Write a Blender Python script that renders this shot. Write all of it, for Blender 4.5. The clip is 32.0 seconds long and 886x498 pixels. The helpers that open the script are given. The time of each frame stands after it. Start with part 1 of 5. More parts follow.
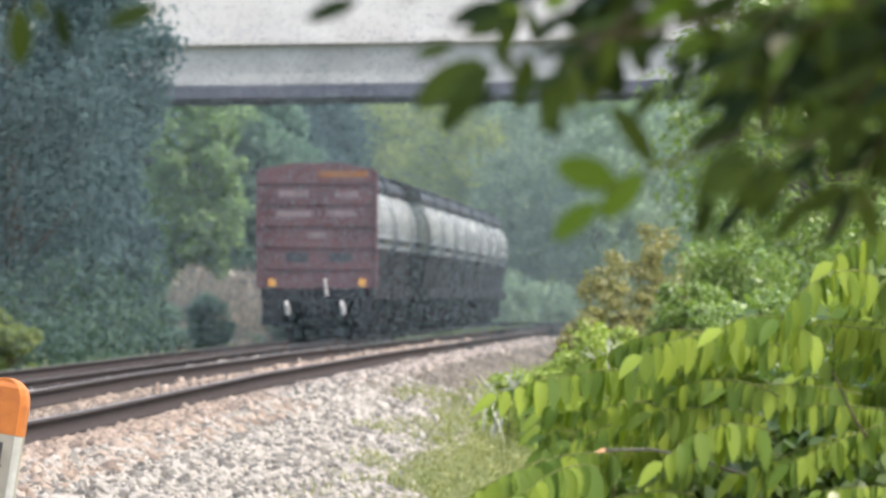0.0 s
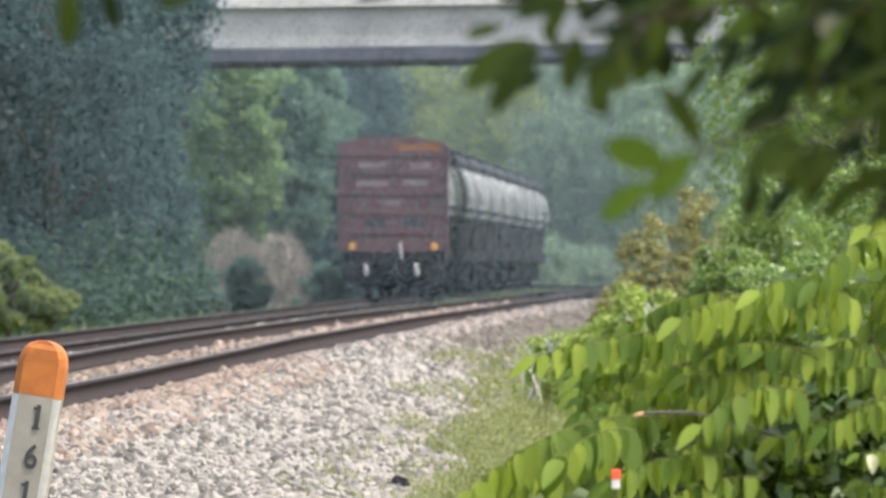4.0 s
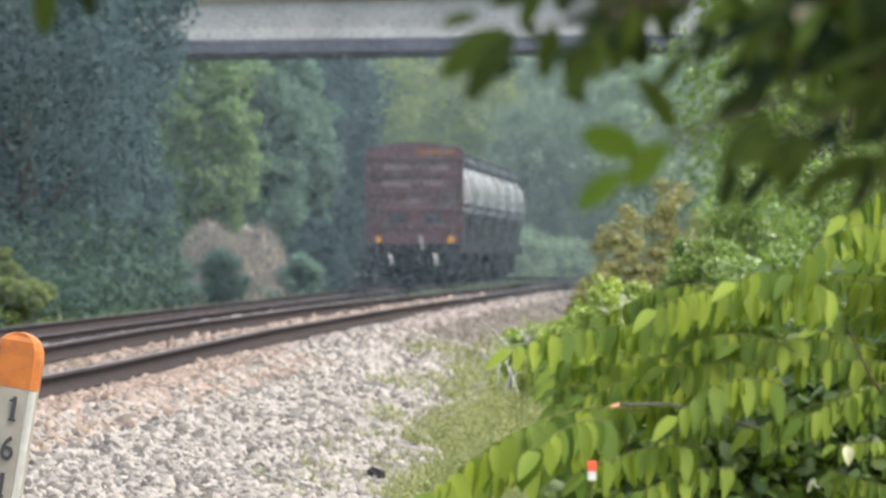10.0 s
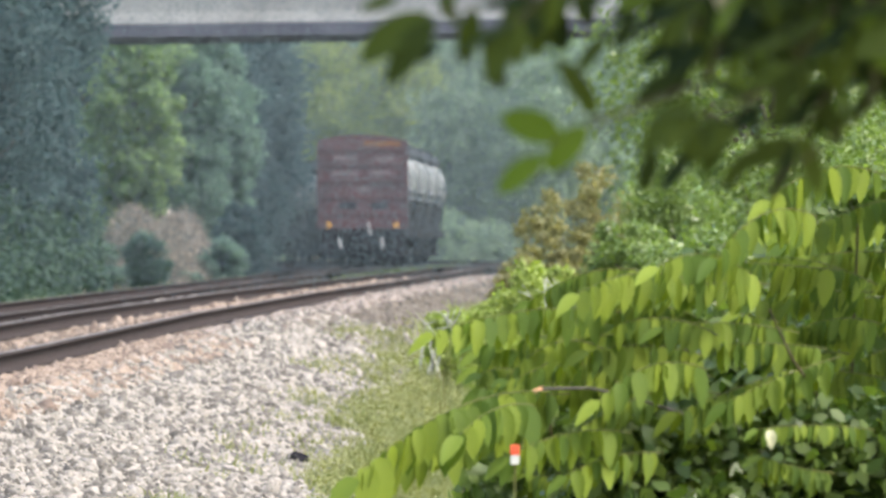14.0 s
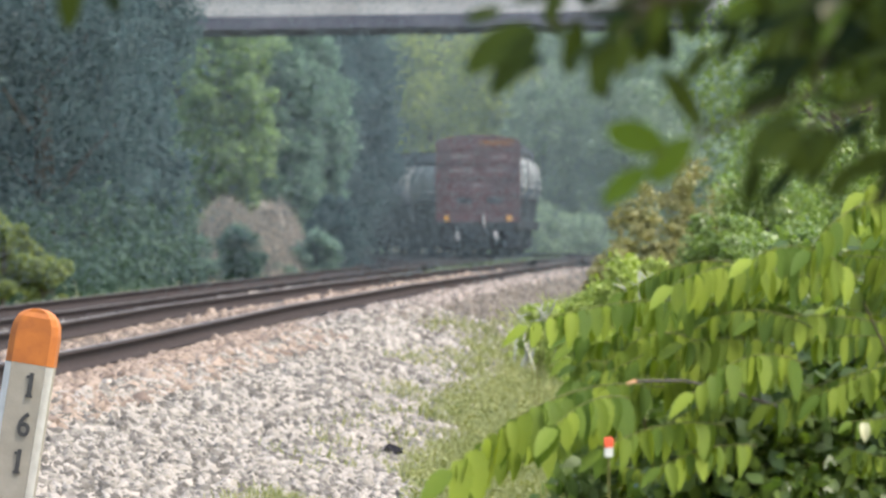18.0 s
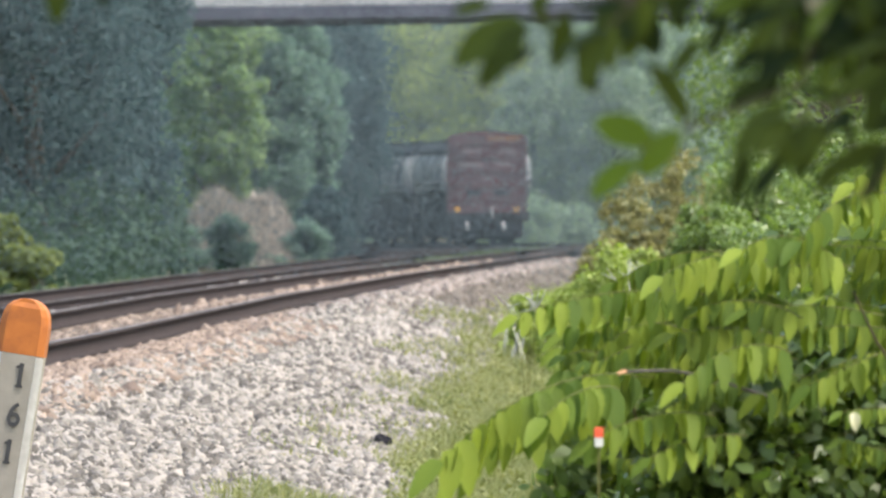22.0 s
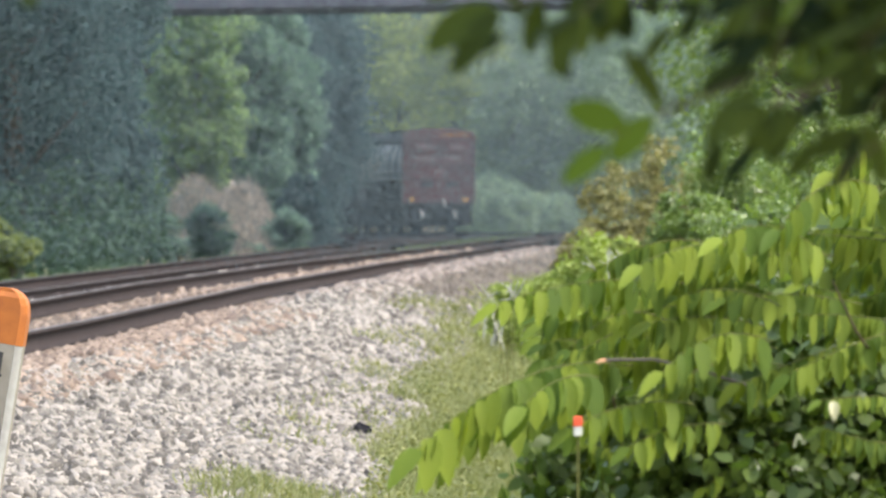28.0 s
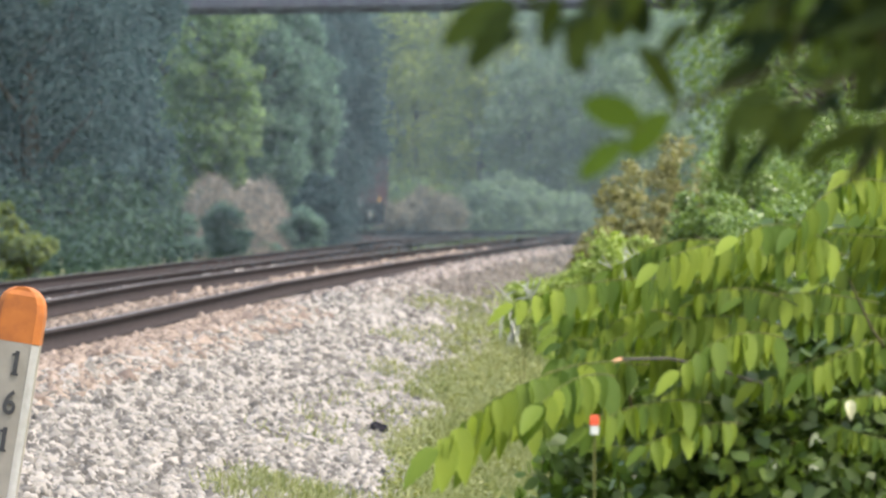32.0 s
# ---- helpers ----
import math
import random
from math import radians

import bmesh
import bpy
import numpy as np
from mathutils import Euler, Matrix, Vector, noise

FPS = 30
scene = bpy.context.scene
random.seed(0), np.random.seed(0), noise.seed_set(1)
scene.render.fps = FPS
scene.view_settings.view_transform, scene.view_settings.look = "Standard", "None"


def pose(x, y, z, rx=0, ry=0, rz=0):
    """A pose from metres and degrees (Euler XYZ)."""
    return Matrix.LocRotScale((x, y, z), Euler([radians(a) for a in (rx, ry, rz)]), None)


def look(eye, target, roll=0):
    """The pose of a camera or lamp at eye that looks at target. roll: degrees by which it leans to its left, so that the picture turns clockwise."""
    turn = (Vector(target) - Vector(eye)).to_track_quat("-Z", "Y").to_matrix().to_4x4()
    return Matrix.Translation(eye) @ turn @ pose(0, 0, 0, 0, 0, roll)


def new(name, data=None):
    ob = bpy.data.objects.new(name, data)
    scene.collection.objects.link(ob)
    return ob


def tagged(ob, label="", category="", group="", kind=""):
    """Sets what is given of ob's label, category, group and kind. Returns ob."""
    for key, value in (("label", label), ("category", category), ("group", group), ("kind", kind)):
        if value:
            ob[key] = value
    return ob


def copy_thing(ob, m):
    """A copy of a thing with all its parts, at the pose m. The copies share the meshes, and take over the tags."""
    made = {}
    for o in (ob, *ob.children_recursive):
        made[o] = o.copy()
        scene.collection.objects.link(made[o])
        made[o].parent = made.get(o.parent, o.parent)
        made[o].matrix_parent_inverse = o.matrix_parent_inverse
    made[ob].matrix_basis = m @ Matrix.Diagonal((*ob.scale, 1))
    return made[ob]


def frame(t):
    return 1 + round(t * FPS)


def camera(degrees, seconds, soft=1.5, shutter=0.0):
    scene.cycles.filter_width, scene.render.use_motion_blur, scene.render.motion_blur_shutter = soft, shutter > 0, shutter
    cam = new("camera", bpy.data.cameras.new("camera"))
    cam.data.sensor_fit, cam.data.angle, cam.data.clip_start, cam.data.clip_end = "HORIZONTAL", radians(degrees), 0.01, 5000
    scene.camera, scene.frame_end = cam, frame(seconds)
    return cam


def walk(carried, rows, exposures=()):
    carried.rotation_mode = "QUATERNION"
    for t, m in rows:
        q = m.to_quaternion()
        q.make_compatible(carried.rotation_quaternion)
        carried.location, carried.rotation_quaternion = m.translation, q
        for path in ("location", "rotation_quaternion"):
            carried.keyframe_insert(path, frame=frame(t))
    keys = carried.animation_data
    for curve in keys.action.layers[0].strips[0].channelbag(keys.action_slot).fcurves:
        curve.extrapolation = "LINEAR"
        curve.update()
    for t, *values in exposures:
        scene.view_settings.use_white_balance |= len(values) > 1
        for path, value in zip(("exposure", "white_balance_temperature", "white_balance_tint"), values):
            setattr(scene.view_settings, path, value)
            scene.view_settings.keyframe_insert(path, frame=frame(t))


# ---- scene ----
# ---- camera: a long lens on one spot beside the line, swaying slightly ----
F = 22000.0
EYE = (0.0, 0.0, 1.1)
cam = camera(math.degrees(2 * math.atan(784 / F)), 32.0, soft=2.0)
cam.data.dof.use_dof = True
cam.data.dof.focus_distance = 50.0
cam.data.dof.aperture_fstop = 22.5


def aim(across, down):
    return pose(*EYE, 90 - math.degrees((50 - down) / F), 0, math.degrees(across / F))


walk(cam, [
    (0, aim(-42.0, 116.8)),
    (0.5, aim(-53.6, 109.9)),
    (1, aim(-53.5, 103.8)),
    (1.5, aim(-22.9, 77.8)),
    (2, aim(16.9, 54.0)),
    (2.5, aim(27.6, 39.5)),
    (3, aim(35.3, 46.4)),
    (3.5, aim(30.7, 50.1)),
    (5.5, aim(21.5, 53.3)),
    (6, aim(27.6, 54.8)),
    (6.5, aim(26.1, 47.1)),
    (7, aim(23.0, 42.5)),
    (7.5, aim(15.4, 47.1)),
    (8, aim(7.7, 41.0)),
    (8.5, aim(4.6, 36.4)),
    (9, aim(-3.0, 41.0)),
    (9.5, aim(-12.2, 39.5)),
    (10, aim(-16.8, 36.4)),
    (10.5, aim(-20.6, 47.1)),
    (11, aim(-21.4, 42.5)),
    (11.5, aim(-22.9, 25.7)),
    (12, aim(-21.4, 15.0)),
    (12.5, aim(-22.9, -0.4)),
    (13, aim(-36.0, -15.0)),
    (13.5, aim(-40.5, -11.1)),
    (14, aim(-153.1, 8.0)),
    (14.5, aim(-246.5, -0.3)),
    (15, aim(-267.9, -17.2)),
    (15.3, aim(-231.2, -40.2)),
    (15.5, aim(10.0, -50.0)),
    (17.5, aim(27.6, -2.3)),
    (18, aim(13.1, -5.4)),
    (18.5, aim(10.7, -0.8)),
    (19, aim(0.0, 15.3)),
    (19.5, aim(-1.5, 36.0)),
    (20, aim(-3.1, 33.7)),
    (20.5, aim(6.2, 26.0)),
    (21, aim(0.0, 0.0)),
    (21.5, aim(-3.0, -12.2)),
    (22, aim(-4.6, -23.0)),
    (22.5, aim(-12.2, -26.0)),
    (23, aim(-26.0, -35.2)),
    (23.5, aim(-33.6, -32.2)),
    (24, aim(-44.4, -32.2)),
    (24.5, aim(-48.2, -32.9)),
    (25, aim(-44.4, -30.6)),
    (25.5, aim(-50.5, -34.5)),
    (27.5, aim(-47.5, -38.3)),
    (28, aim(-41.4, -42.8)),
    (28.5, aim(-44.4, -41.3)),
    (29, aim(-45.9, -52.8)),
    (29.5, aim(-51.3, -54.3)),
    (30, aim(-41.4, -41.4)),
    (30.5, aim(-36.8, -44.5)),
    (31, aim(-30.7, -39.9)),
    (31.5, aim(-23.0, -42.9)),
    (32, aim(-12.3, -44.5)),
], exposures=[(0, 1.79), (1.2, 1.77), (2, 1.69), (3, 1.66), (13, 1.66), (14.2, 1.75), (15.1, 1.77), (15.6, 1.68), (17.5, 1.66), (32, 1.65)])

# ---- daylight ----
SUN_EL, SUN_AZ = radians(60), radians(116)      # azimuth clockwise from +Y
world = bpy.data.worlds.new("sky")
scene.world = world
world.use_nodes = True
wn = world.node_tree
sky = wn.nodes.new("ShaderNodeTexSky")
sky.sky_type = "NISHITA"
sky.sun_disc = False
sky.sun_elevation, sky.sun_rotation = SUN_EL, SUN_AZ
sky.dust_density, sky.air_density = 4.5, 1.6      # a hazy summer day
wn.links.new(sky.outputs[0], wn.nodes["Background"].inputs[0])
wn.nodes["Background"].inputs[1].default_value = 0.15
sun = new("sun", bpy.data.lights.new("sun", "SUN"))
sun.data.energy, sun.data.angle, sun.data.color = 1.5, radians(1.5), (1.0, 0.965, 0.90)
to_sun = Vector((math.sin(SUN_AZ) * math.cos(SUN_EL), math.cos(SUN_AZ) * math.cos(SUN_EL), math.sin(SUN_EL)))
sun.matrix_basis = look((0, 0, 60), Vector((0, 0, 60)) - to_sun)


# ---- materials ----
def material(name, low, high, rough=0.8, scale=6.0, detail=5.0, bump=0.0, bump_scale=30.0, metal=0.0,
             island=0.0, thing=0.0, through_light=0.0, through_tint=(1.0, 1.0, 1.0), spec=0.3, stain=None, stain_scale=0.8, stain_amount=0.5):
    m = bpy.data.materials.new(name)
    m.use_nodes = True
    nt = m.node_tree
    n, l = nt.nodes, nt.links
    b = n["Principled BSDF"]
    b.inputs["Roughness"].default_value = rough
    b.inputs["Metallic"].default_value = metal
    b.inputs["Specular IOR Level"].default_value = spec
    co = n.new("ShaderNodeTexCoord")
    no = n.new("ShaderNodeTexNoise")
    no.inputs["Scale"].default_value, no.inputs["Detail"].default_value = scale, detail
    l.new(co.outputs["Object"], no.inputs["Vector"])
    fac = no.outputs["Fac"]
    if island or thing:
        src = n.new("ShaderNodeNewGeometry").outputs["Random Per Island"] if island else n.new("ShaderNodeObjectInfo").outputs["Random"]
        mx = n.new("ShaderNodeMix")
        mx.inputs[0].default_value = island or thing
        l.new(fac, mx.inputs[2])
        l.new(src, mx.inputs[3])
        fac = mx.outputs[0]
    ramp = n.new("ShaderNodeValToRGB")
    ramp.color_ramp.elements[0].position, ramp.color_ramp.elements[1].position = 0.25, 0.75
    ramp.color_ramp.elements[0].color, ramp.color_ramp.elements[1].color = (*low, 1), (*high, 1)
    l.new(fac, ramp.inputs[0])
    col = ramp.outputs[0]
    if stain:
        st = n.new("ShaderNodeTexNoise")
        st.inputs["Scale"].default_value, st.inputs["Detail"].default_value = stain_scale, 6
        l.new(co.outputs["Object"], st.inputs["Vector"])
        sr = n.new("ShaderNodeValToRGB")
        sr.color_ramp.elements[0].position, sr.color_ramp.elements[1].position = 0.48, 0.66
        sr.color_ramp.elements[1].color = (stain_amount, stain_amount, stain_amount, 1)
        l.new(st.outputs["Fac"], sr.inputs[0])
        mc = n.new("ShaderNodeMix")
        mc.data_type = "RGBA"
        l.new(sr.outputs[0], mc.inputs[0])
        l.new(col, mc.inputs[6])
        mc.inputs[7].default_value = (*stain, 1)
        col = mc.outputs[2]
    l.new(col, b.inputs["Base Color"])
    if bump:
        bt = n.new("ShaderNodeTexNoise")
        bt.inputs["Scale"].default_value, bt.inputs["Detail"].default_value = bump_scale, 4
        l.new(co.outputs["Object"], bt.inputs["Vector"])
        bp = n.new("ShaderNodeBump")
        bp.inputs["Strength"].default_value = bump
        bp.inputs["Distance"].default_value = 0.02
        l.new(bt.outputs["Fac"], bp.inputs["Height"])
        l.new(bp.outputs[0], b.inputs["Normal"])
    if through_light:
        tr = n.new("ShaderNodeBsdfTranslucent")
        tint = n.new("ShaderNodeMix")
        tint.data_type, tint.blend_type = "RGBA", "MULTIPLY"
        tint.inputs[0].default_value = 1.0
        l.new(col, tint.inputs[6])
        tint.inputs[7].default_value = (*through_tint, 1)
        l.new(tint.outputs[2], tr.inputs["Color"])
        ms = n.new("ShaderNodeMixShader")
        ms.inputs[0].default_value = through_light
        l.new(b.outputs[0], ms.inputs[1])
        l.new(tr.outputs[0], ms.inputs[2])
        l.new(ms.outputs[0], n["Material Output"].inputs[0])
    return m


def leafy(name, low, high, gloss=0.7, through_light=0.35, tint=(1.5, 1.7, 0.5), spec=0.4, island=0.4):
    return material(name, low, high, rough=gloss, scale=0.35, island=island, through_light=through_light, through_tint=tint, spec=spec)


def streaked(name, low, high, glint):
    """Car paint with pale streaks below the roof that imitate sun glancing off the side."""
    m = material(name, low, high, 0.55, 0.9, 8, stain=(0.11, 0.11, 0.115), stain_scale=0.7, stain_amount=0.5)
    n, l = m.node_tree.nodes, m.node_tree.links
    b = n["Principled BSDF"]
    paint = b.inputs["Base Color"].links[0].from_socket
    co = n.new("ShaderNodeTexCoord")
    squeeze = n.new("ShaderNodeMapping")
    squeeze.inputs["Scale"].default_value = (0.6, 1.5, 0.16)
    l.new(co.outputs["Object"], squeeze.inputs["Vector"])
    runs = n.new("ShaderNodeTexNoise")
    runs.inputs["Scale"].default_value, runs.inputs["Detail"].default_value = 1.0, 5
    l.new(squeeze.outputs[0], runs.inputs["Vector"])
    cut = n.new("ShaderNodeMapRange")
    cut.inputs["From Min"].default_value, cut.inputs["From Max"].default_value = 0.42, 0.58
    l.new(runs.outputs["Fac"], cut.inputs["Value"])
    parts = n.new("ShaderNodeSeparateXYZ")
    l.new(co.outputs["Object"], parts.inputs[0])
    fade = n.new("ShaderNodeMapRange")
    fade.inputs["From Min"].default_value, fade.inputs["From Max"].default_value = 2.45, 3.7
    l.new(parts.outputs["Z"], fade.inputs["Value"])
    both = n.new("ShaderNodeMath")
    both.operation = "MULTIPLY"
    l.new(cut.outputs[0], both.inputs[0])
    l.new(fade.outputs[0], both.inputs[1])
    mx = n.new("ShaderNodeMix")
    mx.data_type = "RGBA"
    l.new(both.outputs[0], mx.inputs[0])
    l.new(paint, mx.inputs[6])
    mx.inputs[7].default_value = (*glint, 1)
    l.new(mx.outputs[2], b.inputs["Base Color"])
    return m


M_BALLAST = material("ballast_limestone", (0.070, 0.064, 0.058), (0.250, 0.230, 0.206), 0.9, 14, island=0.75, bump=0.4, bump_scale=60)
M_STONE = material("loose_limestone", (0.070, 0.064, 0.058), (0.260, 0.240, 0.215), 0.9, 14, thing=0.75, bump=0.4, bump_scale=60)
M_BALLAST_RUST = material("ballast_rust_dusted", (0.12, 0.090, 0.073), (0.24, 0.190, 0.155), 0.9, 14, island=0.7, bump=0.4, bump_scale=60)
M_BALLAST_PINK = material("dusty_pink_ballast", (0.115, 0.096, 0.086), (0.225, 0.193, 0.174), 0.9, 14, island=0.7, bump=0.4, bump_scale=60)
# brown of dirt, darkened further to imitate tree shade on the shoulder
M_BALLAST_DIRT_SHADE = material("dirt_and_shade_brown_ballast", (0.062, 0.054, 0.047), (0.135, 0.118, 0.10), 0.95, 4, island=0.5, bump=0.4, bump_scale=60)
M_BED = material("ballast_bed", (0.10, 0.092, 0.086), (0.25, 0.23, 0.215), 0.95, 9, 8, bump=1.0, bump_scale=20, stain=(0.20, 0.13, 0.09), stain_scale=0.5)
M_EARTH = material("grassy_earth", (0.06, 0.09, 0.03), (0.20, 0.20, 0.09), 0.95, 1.2, 8, bump=0.8, bump_scale=12, stain=(0.22, 0.17, 0.11), stain_scale=0.3)
M_CINDER = material("dark_cinder_bed", (0.04, 0.034, 0.036), (0.085, 0.070, 0.068), 1.0, 5, 8, spec=0.0, island=0.5, bump=0.8, bump_scale=18, stain=(0.055, 0.05, 0.045), stain_scale=0.25)
M_RAIL = material("rusty_rail_steel", (0.020, 0.016, 0.016), (0.044, 0.034, 0.033), 0.95, 9, metal=0.0, spec=0.1, bump=0.3, bump_scale=40)
M_RAILHEAD = material("polished_railhead", (0.045, 0.04, 0.04), (0.12, 0.11, 0.108), 0.7, 0.6, metal=0.3)
M_TIE = material("creosoted_timber", (0.05, 0.038, 0.03), (0.14, 0.11, 0.085), 0.9, 7, bump=0.5, bump_scale=25)
M_CONCRETE = material("bridge_concrete", (0.35, 0.345, 0.35), (0.45, 0.445, 0.45), 0.85, 0.9, 8, bump=0.2, bump_scale=8, stain=(0.33, 0.31, 0.30), stain_scale=0.4, stain_amount=0.45)
# stained concrete, made darker than the parapet to imitate the slab overhang's shade
M_FASCIA = material("shade_grey_stained_concrete", (0.27, 0.275, 0.285), (0.36, 0.36, 0.37), 0.9, 0.7, 8, bump=0.2, bump_scale=8, stain=(0.21, 0.205, 0.21), stain_scale=0.5, stain_amount=0.5)
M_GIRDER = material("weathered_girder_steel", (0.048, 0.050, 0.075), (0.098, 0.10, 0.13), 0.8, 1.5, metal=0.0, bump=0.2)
M_POST = material("milepost_concrete", (0.19, 0.173, 0.142), (0.265, 0.243, 0.205), 0.8, 9, 8, bump=0.08, bump_scale=70, stain=(0.19, 0.175, 0.15), stain_scale=5, stain_amount=0.3)
M_ORANGE = material("orange_paint", (0.27, 0.084, 0.017), (0.38, 0.122, 0.024), 0.65, 12, 8, stain=(0.24, 0.075, 0.02), stain_scale=14, stain_amount=0.6)
M_WHITEPAINT = material("chipped_white_paint", (0.45, 0.45, 0.43), (0.58, 0.58, 0.56), 0.6, 20, 8)
M_INK = material("black_number_paint", (0.02, 0.02, 0.022), (0.05, 0.05, 0.05), 0.6, 20)
M_CAR_END = material("oxide_red_car_paint", (0.070, 0.036, 0.045), (0.108, 0.056, 0.066), 0.7, 1.4, 8, stain=(0.055, 0.035, 0.045), stain_scale=0.9, stain_amount=0.7)
M_CAR_SIDE = streaked("streaked_grey_car_paint", (0.040, 0.048, 0.062), (0.075, 0.088, 0.105), (0.38, 0.39, 0.39))
M_CAR_RUST = material("orange_rust", (0.16, 0.07, 0.03), (0.26, 0.12, 0.05), 0.9, 4, 8)
M_CAR_DARK = material("grime_shade_black_steel", (0.008, 0.008, 0.011), (0.022, 0.021, 0.025), 0.95, 3, spec=0.1)
M_CAR_ROOF = material("dark_car_roof", (0.022, 0.025, 0.036), (0.048, 0.050, 0.062), 0.85, 1.2)
M_YELLOW = material("yellow_reflector", (0.45, 0.22, 0.04), (0.55, 0.29, 0.06), 0.5, 20)
M_CHALK = material("chalky_white_marking", (0.10, 0.072, 0.084), (0.19, 0.15, 0.165), 0.8, 6)
M_BARK = material("bark", (0.045, 0.040, 0.034), (0.115, 0.10, 0.088), 0.9, 8, bump=0.8, bump_scale=18)
M_TWIG = material("green_brown_twig", (0.04, 0.034, 0.02), (0.10, 0.07, 0.04), 0.85, 10)
# shade and blue distance haze are both put into this leaf colour
M_DARKTREE = leafy("shade_haze_blue_green_leaves", (0.062, 0.098, 0.106), (0.088, 0.130, 0.136), through_light=0.5, tint=(1.0, 1.1, 1.1), gloss=0.95, spec=0.08, island=0.15)
# far foliage: the pale blue lift of haze is put into these two colours
M_MIDTREE = leafy("haze_blued_green_leaves", (0.150, 0.226, 0.200), (0.205, 0.285, 0.240), through_light=0.6, tint=(1.1, 1.2, 1.05), gloss=0.95, spec=0.08, island=0.15)
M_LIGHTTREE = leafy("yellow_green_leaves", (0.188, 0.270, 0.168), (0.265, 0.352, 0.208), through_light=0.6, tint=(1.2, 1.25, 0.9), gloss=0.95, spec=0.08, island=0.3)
M_BUSH = leafy("hedge_green_leaves", (0.075, 0.115, 0.042), (0.18, 0.235, 0.085), gloss=0.42, through_light=0.4)
# inner shrub leaves, coloured darker than the fronds to suggest shade
M_SHADE = leafy("shade_dark_glossy_leaves", (0.042, 0.076, 0.022), (0.135, 0.182, 0.05), gloss=0.4, through_light=0.35)
M_LUSH = leafy("lush_yellow_green_leaves", (0.15, 0.195, 0.05), (0.265, 0.31, 0.10), through_light=0.4)
M_BROWNBUSH = leafy("olive_brown_leaves", (0.125, 0.135, 0.062), (0.25, 0.235, 0.12), through_light=0.45, tint=(1.3, 1.25, 0.7))
M_STALK = material("green_leaf_stalk", (0.06, 0.075, 0.015), (0.12, 0.11, 0.03), 0.7, 10)
M_FROND = material("sumac_leaflet", (0.066, 0.112, 0.016), (0.165, 0.218, 0.028), 0.6, 3.0, thing=0.8, through_light=0.4, through_tint=(1.6, 1.5, 0.3), spec=0.2)
# overhanging leaves in two colours, one as if shaded and one as if sunlit
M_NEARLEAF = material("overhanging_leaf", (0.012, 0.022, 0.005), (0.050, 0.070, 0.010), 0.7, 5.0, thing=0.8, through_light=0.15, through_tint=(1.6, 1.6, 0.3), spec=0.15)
M_LITLEAF = material("sunlit_overhanging_leaf", (0.085, 0.135, 0.012), (0.135, 0.19, 0.02), 0.6, 5.0, thing=0.8, through_light=0.4, through_tint=(1.6, 1.5, 0.3), spec=0.2)
M_GRASS = leafy("verge_grass", (0.115, 0.138, 0.055), (0.235, 0.24, 0.115), through_light=0.35, tint=(1.4, 1.4, 0.6))
M_GOLD = leafy("golden_green_leaves", (0.115, 0.155, 0.07), (0.19, 0.225, 0.10), through_light=0.5, tint=(1.3, 1.25, 0.6), gloss=0.95, spec=0.08)
# leaf colour paled to carry distance haze
M_PALE = leafy("haze_paled_leaves", (0.24, 0.32, 0.25), (0.31, 0.39, 0.29), through_light=0.55, tint=(1.1, 1.15, 0.95), gloss=0.95, spec=0.05, island=0.25)
# undergrowth green darkened to read as shade at the foot of the trees
M_LOWSHADE = leafy("shade_green_undergrowth", (0.036, 0.062, 0.052), (0.066, 0.098, 0.076), through_light=0.35, tint=(1.1, 1.2, 0.9), gloss=0.95, spec=0.05)
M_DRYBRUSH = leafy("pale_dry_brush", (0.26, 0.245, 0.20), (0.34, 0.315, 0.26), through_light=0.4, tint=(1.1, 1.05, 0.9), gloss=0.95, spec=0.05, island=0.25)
M_HAZE = material("blue_grey_haze_flake", (0.105, 0.134, 0.148), (0.135, 0.164, 0.178), 1.0, 0.05, through_light=0.5, spec=0.0)
M_WEED = leafy("trackside_weed", (0.045, 0.075, 0.045), (0.11, 0.14, 0.08), through_light=0.25)
M_BETWEEN = leafy("mirage_blue_green_weed", (0.065, 0.098, 0.088), (0.11, 0.152, 0.128), through_light=0.35, tint=(1.0, 1.1, 0.9), gloss=0.95, spec=0.08)
# base colour lightened to look like sunny leaves seen through haze
M_SUNLIT = leafy("haze_lightened_yellow_leaves", (0.29, 0.345, 0.15), (0.39, 0.44, 0.20), through_light=0.6, tint=(1.15, 1.2, 0.8), gloss=0.95, spec=0.08, island=0.3)
M_STRAW = material("bleached_stalk", (0.24, 0.25, 0.20), (0.38, 0.38, 0.32), 0.8, 20)
M_HOSE = material("pale_grey_hose", (0.30, 0.29, 0.30), (0.42, 0.41, 0.42), 0.7, 12)
M_BANK = material("dry_pinkish_earth", (0.15, 0.135, 0.125), (0.25, 0.22, 0.20), 0.95, 1.6, 8, bump=0.8, bump_scale=10, stain=(0.11, 0.15, 0.11), stain_scale=0.9, stain_amount=0.8)
M_DRYGRASS = leafy("dry_bank_grass", (0.215, 0.20, 0.18), (0.31, 0.285, 0.255), through_light=0.2, tint=(1.1, 1.0, 0.8))


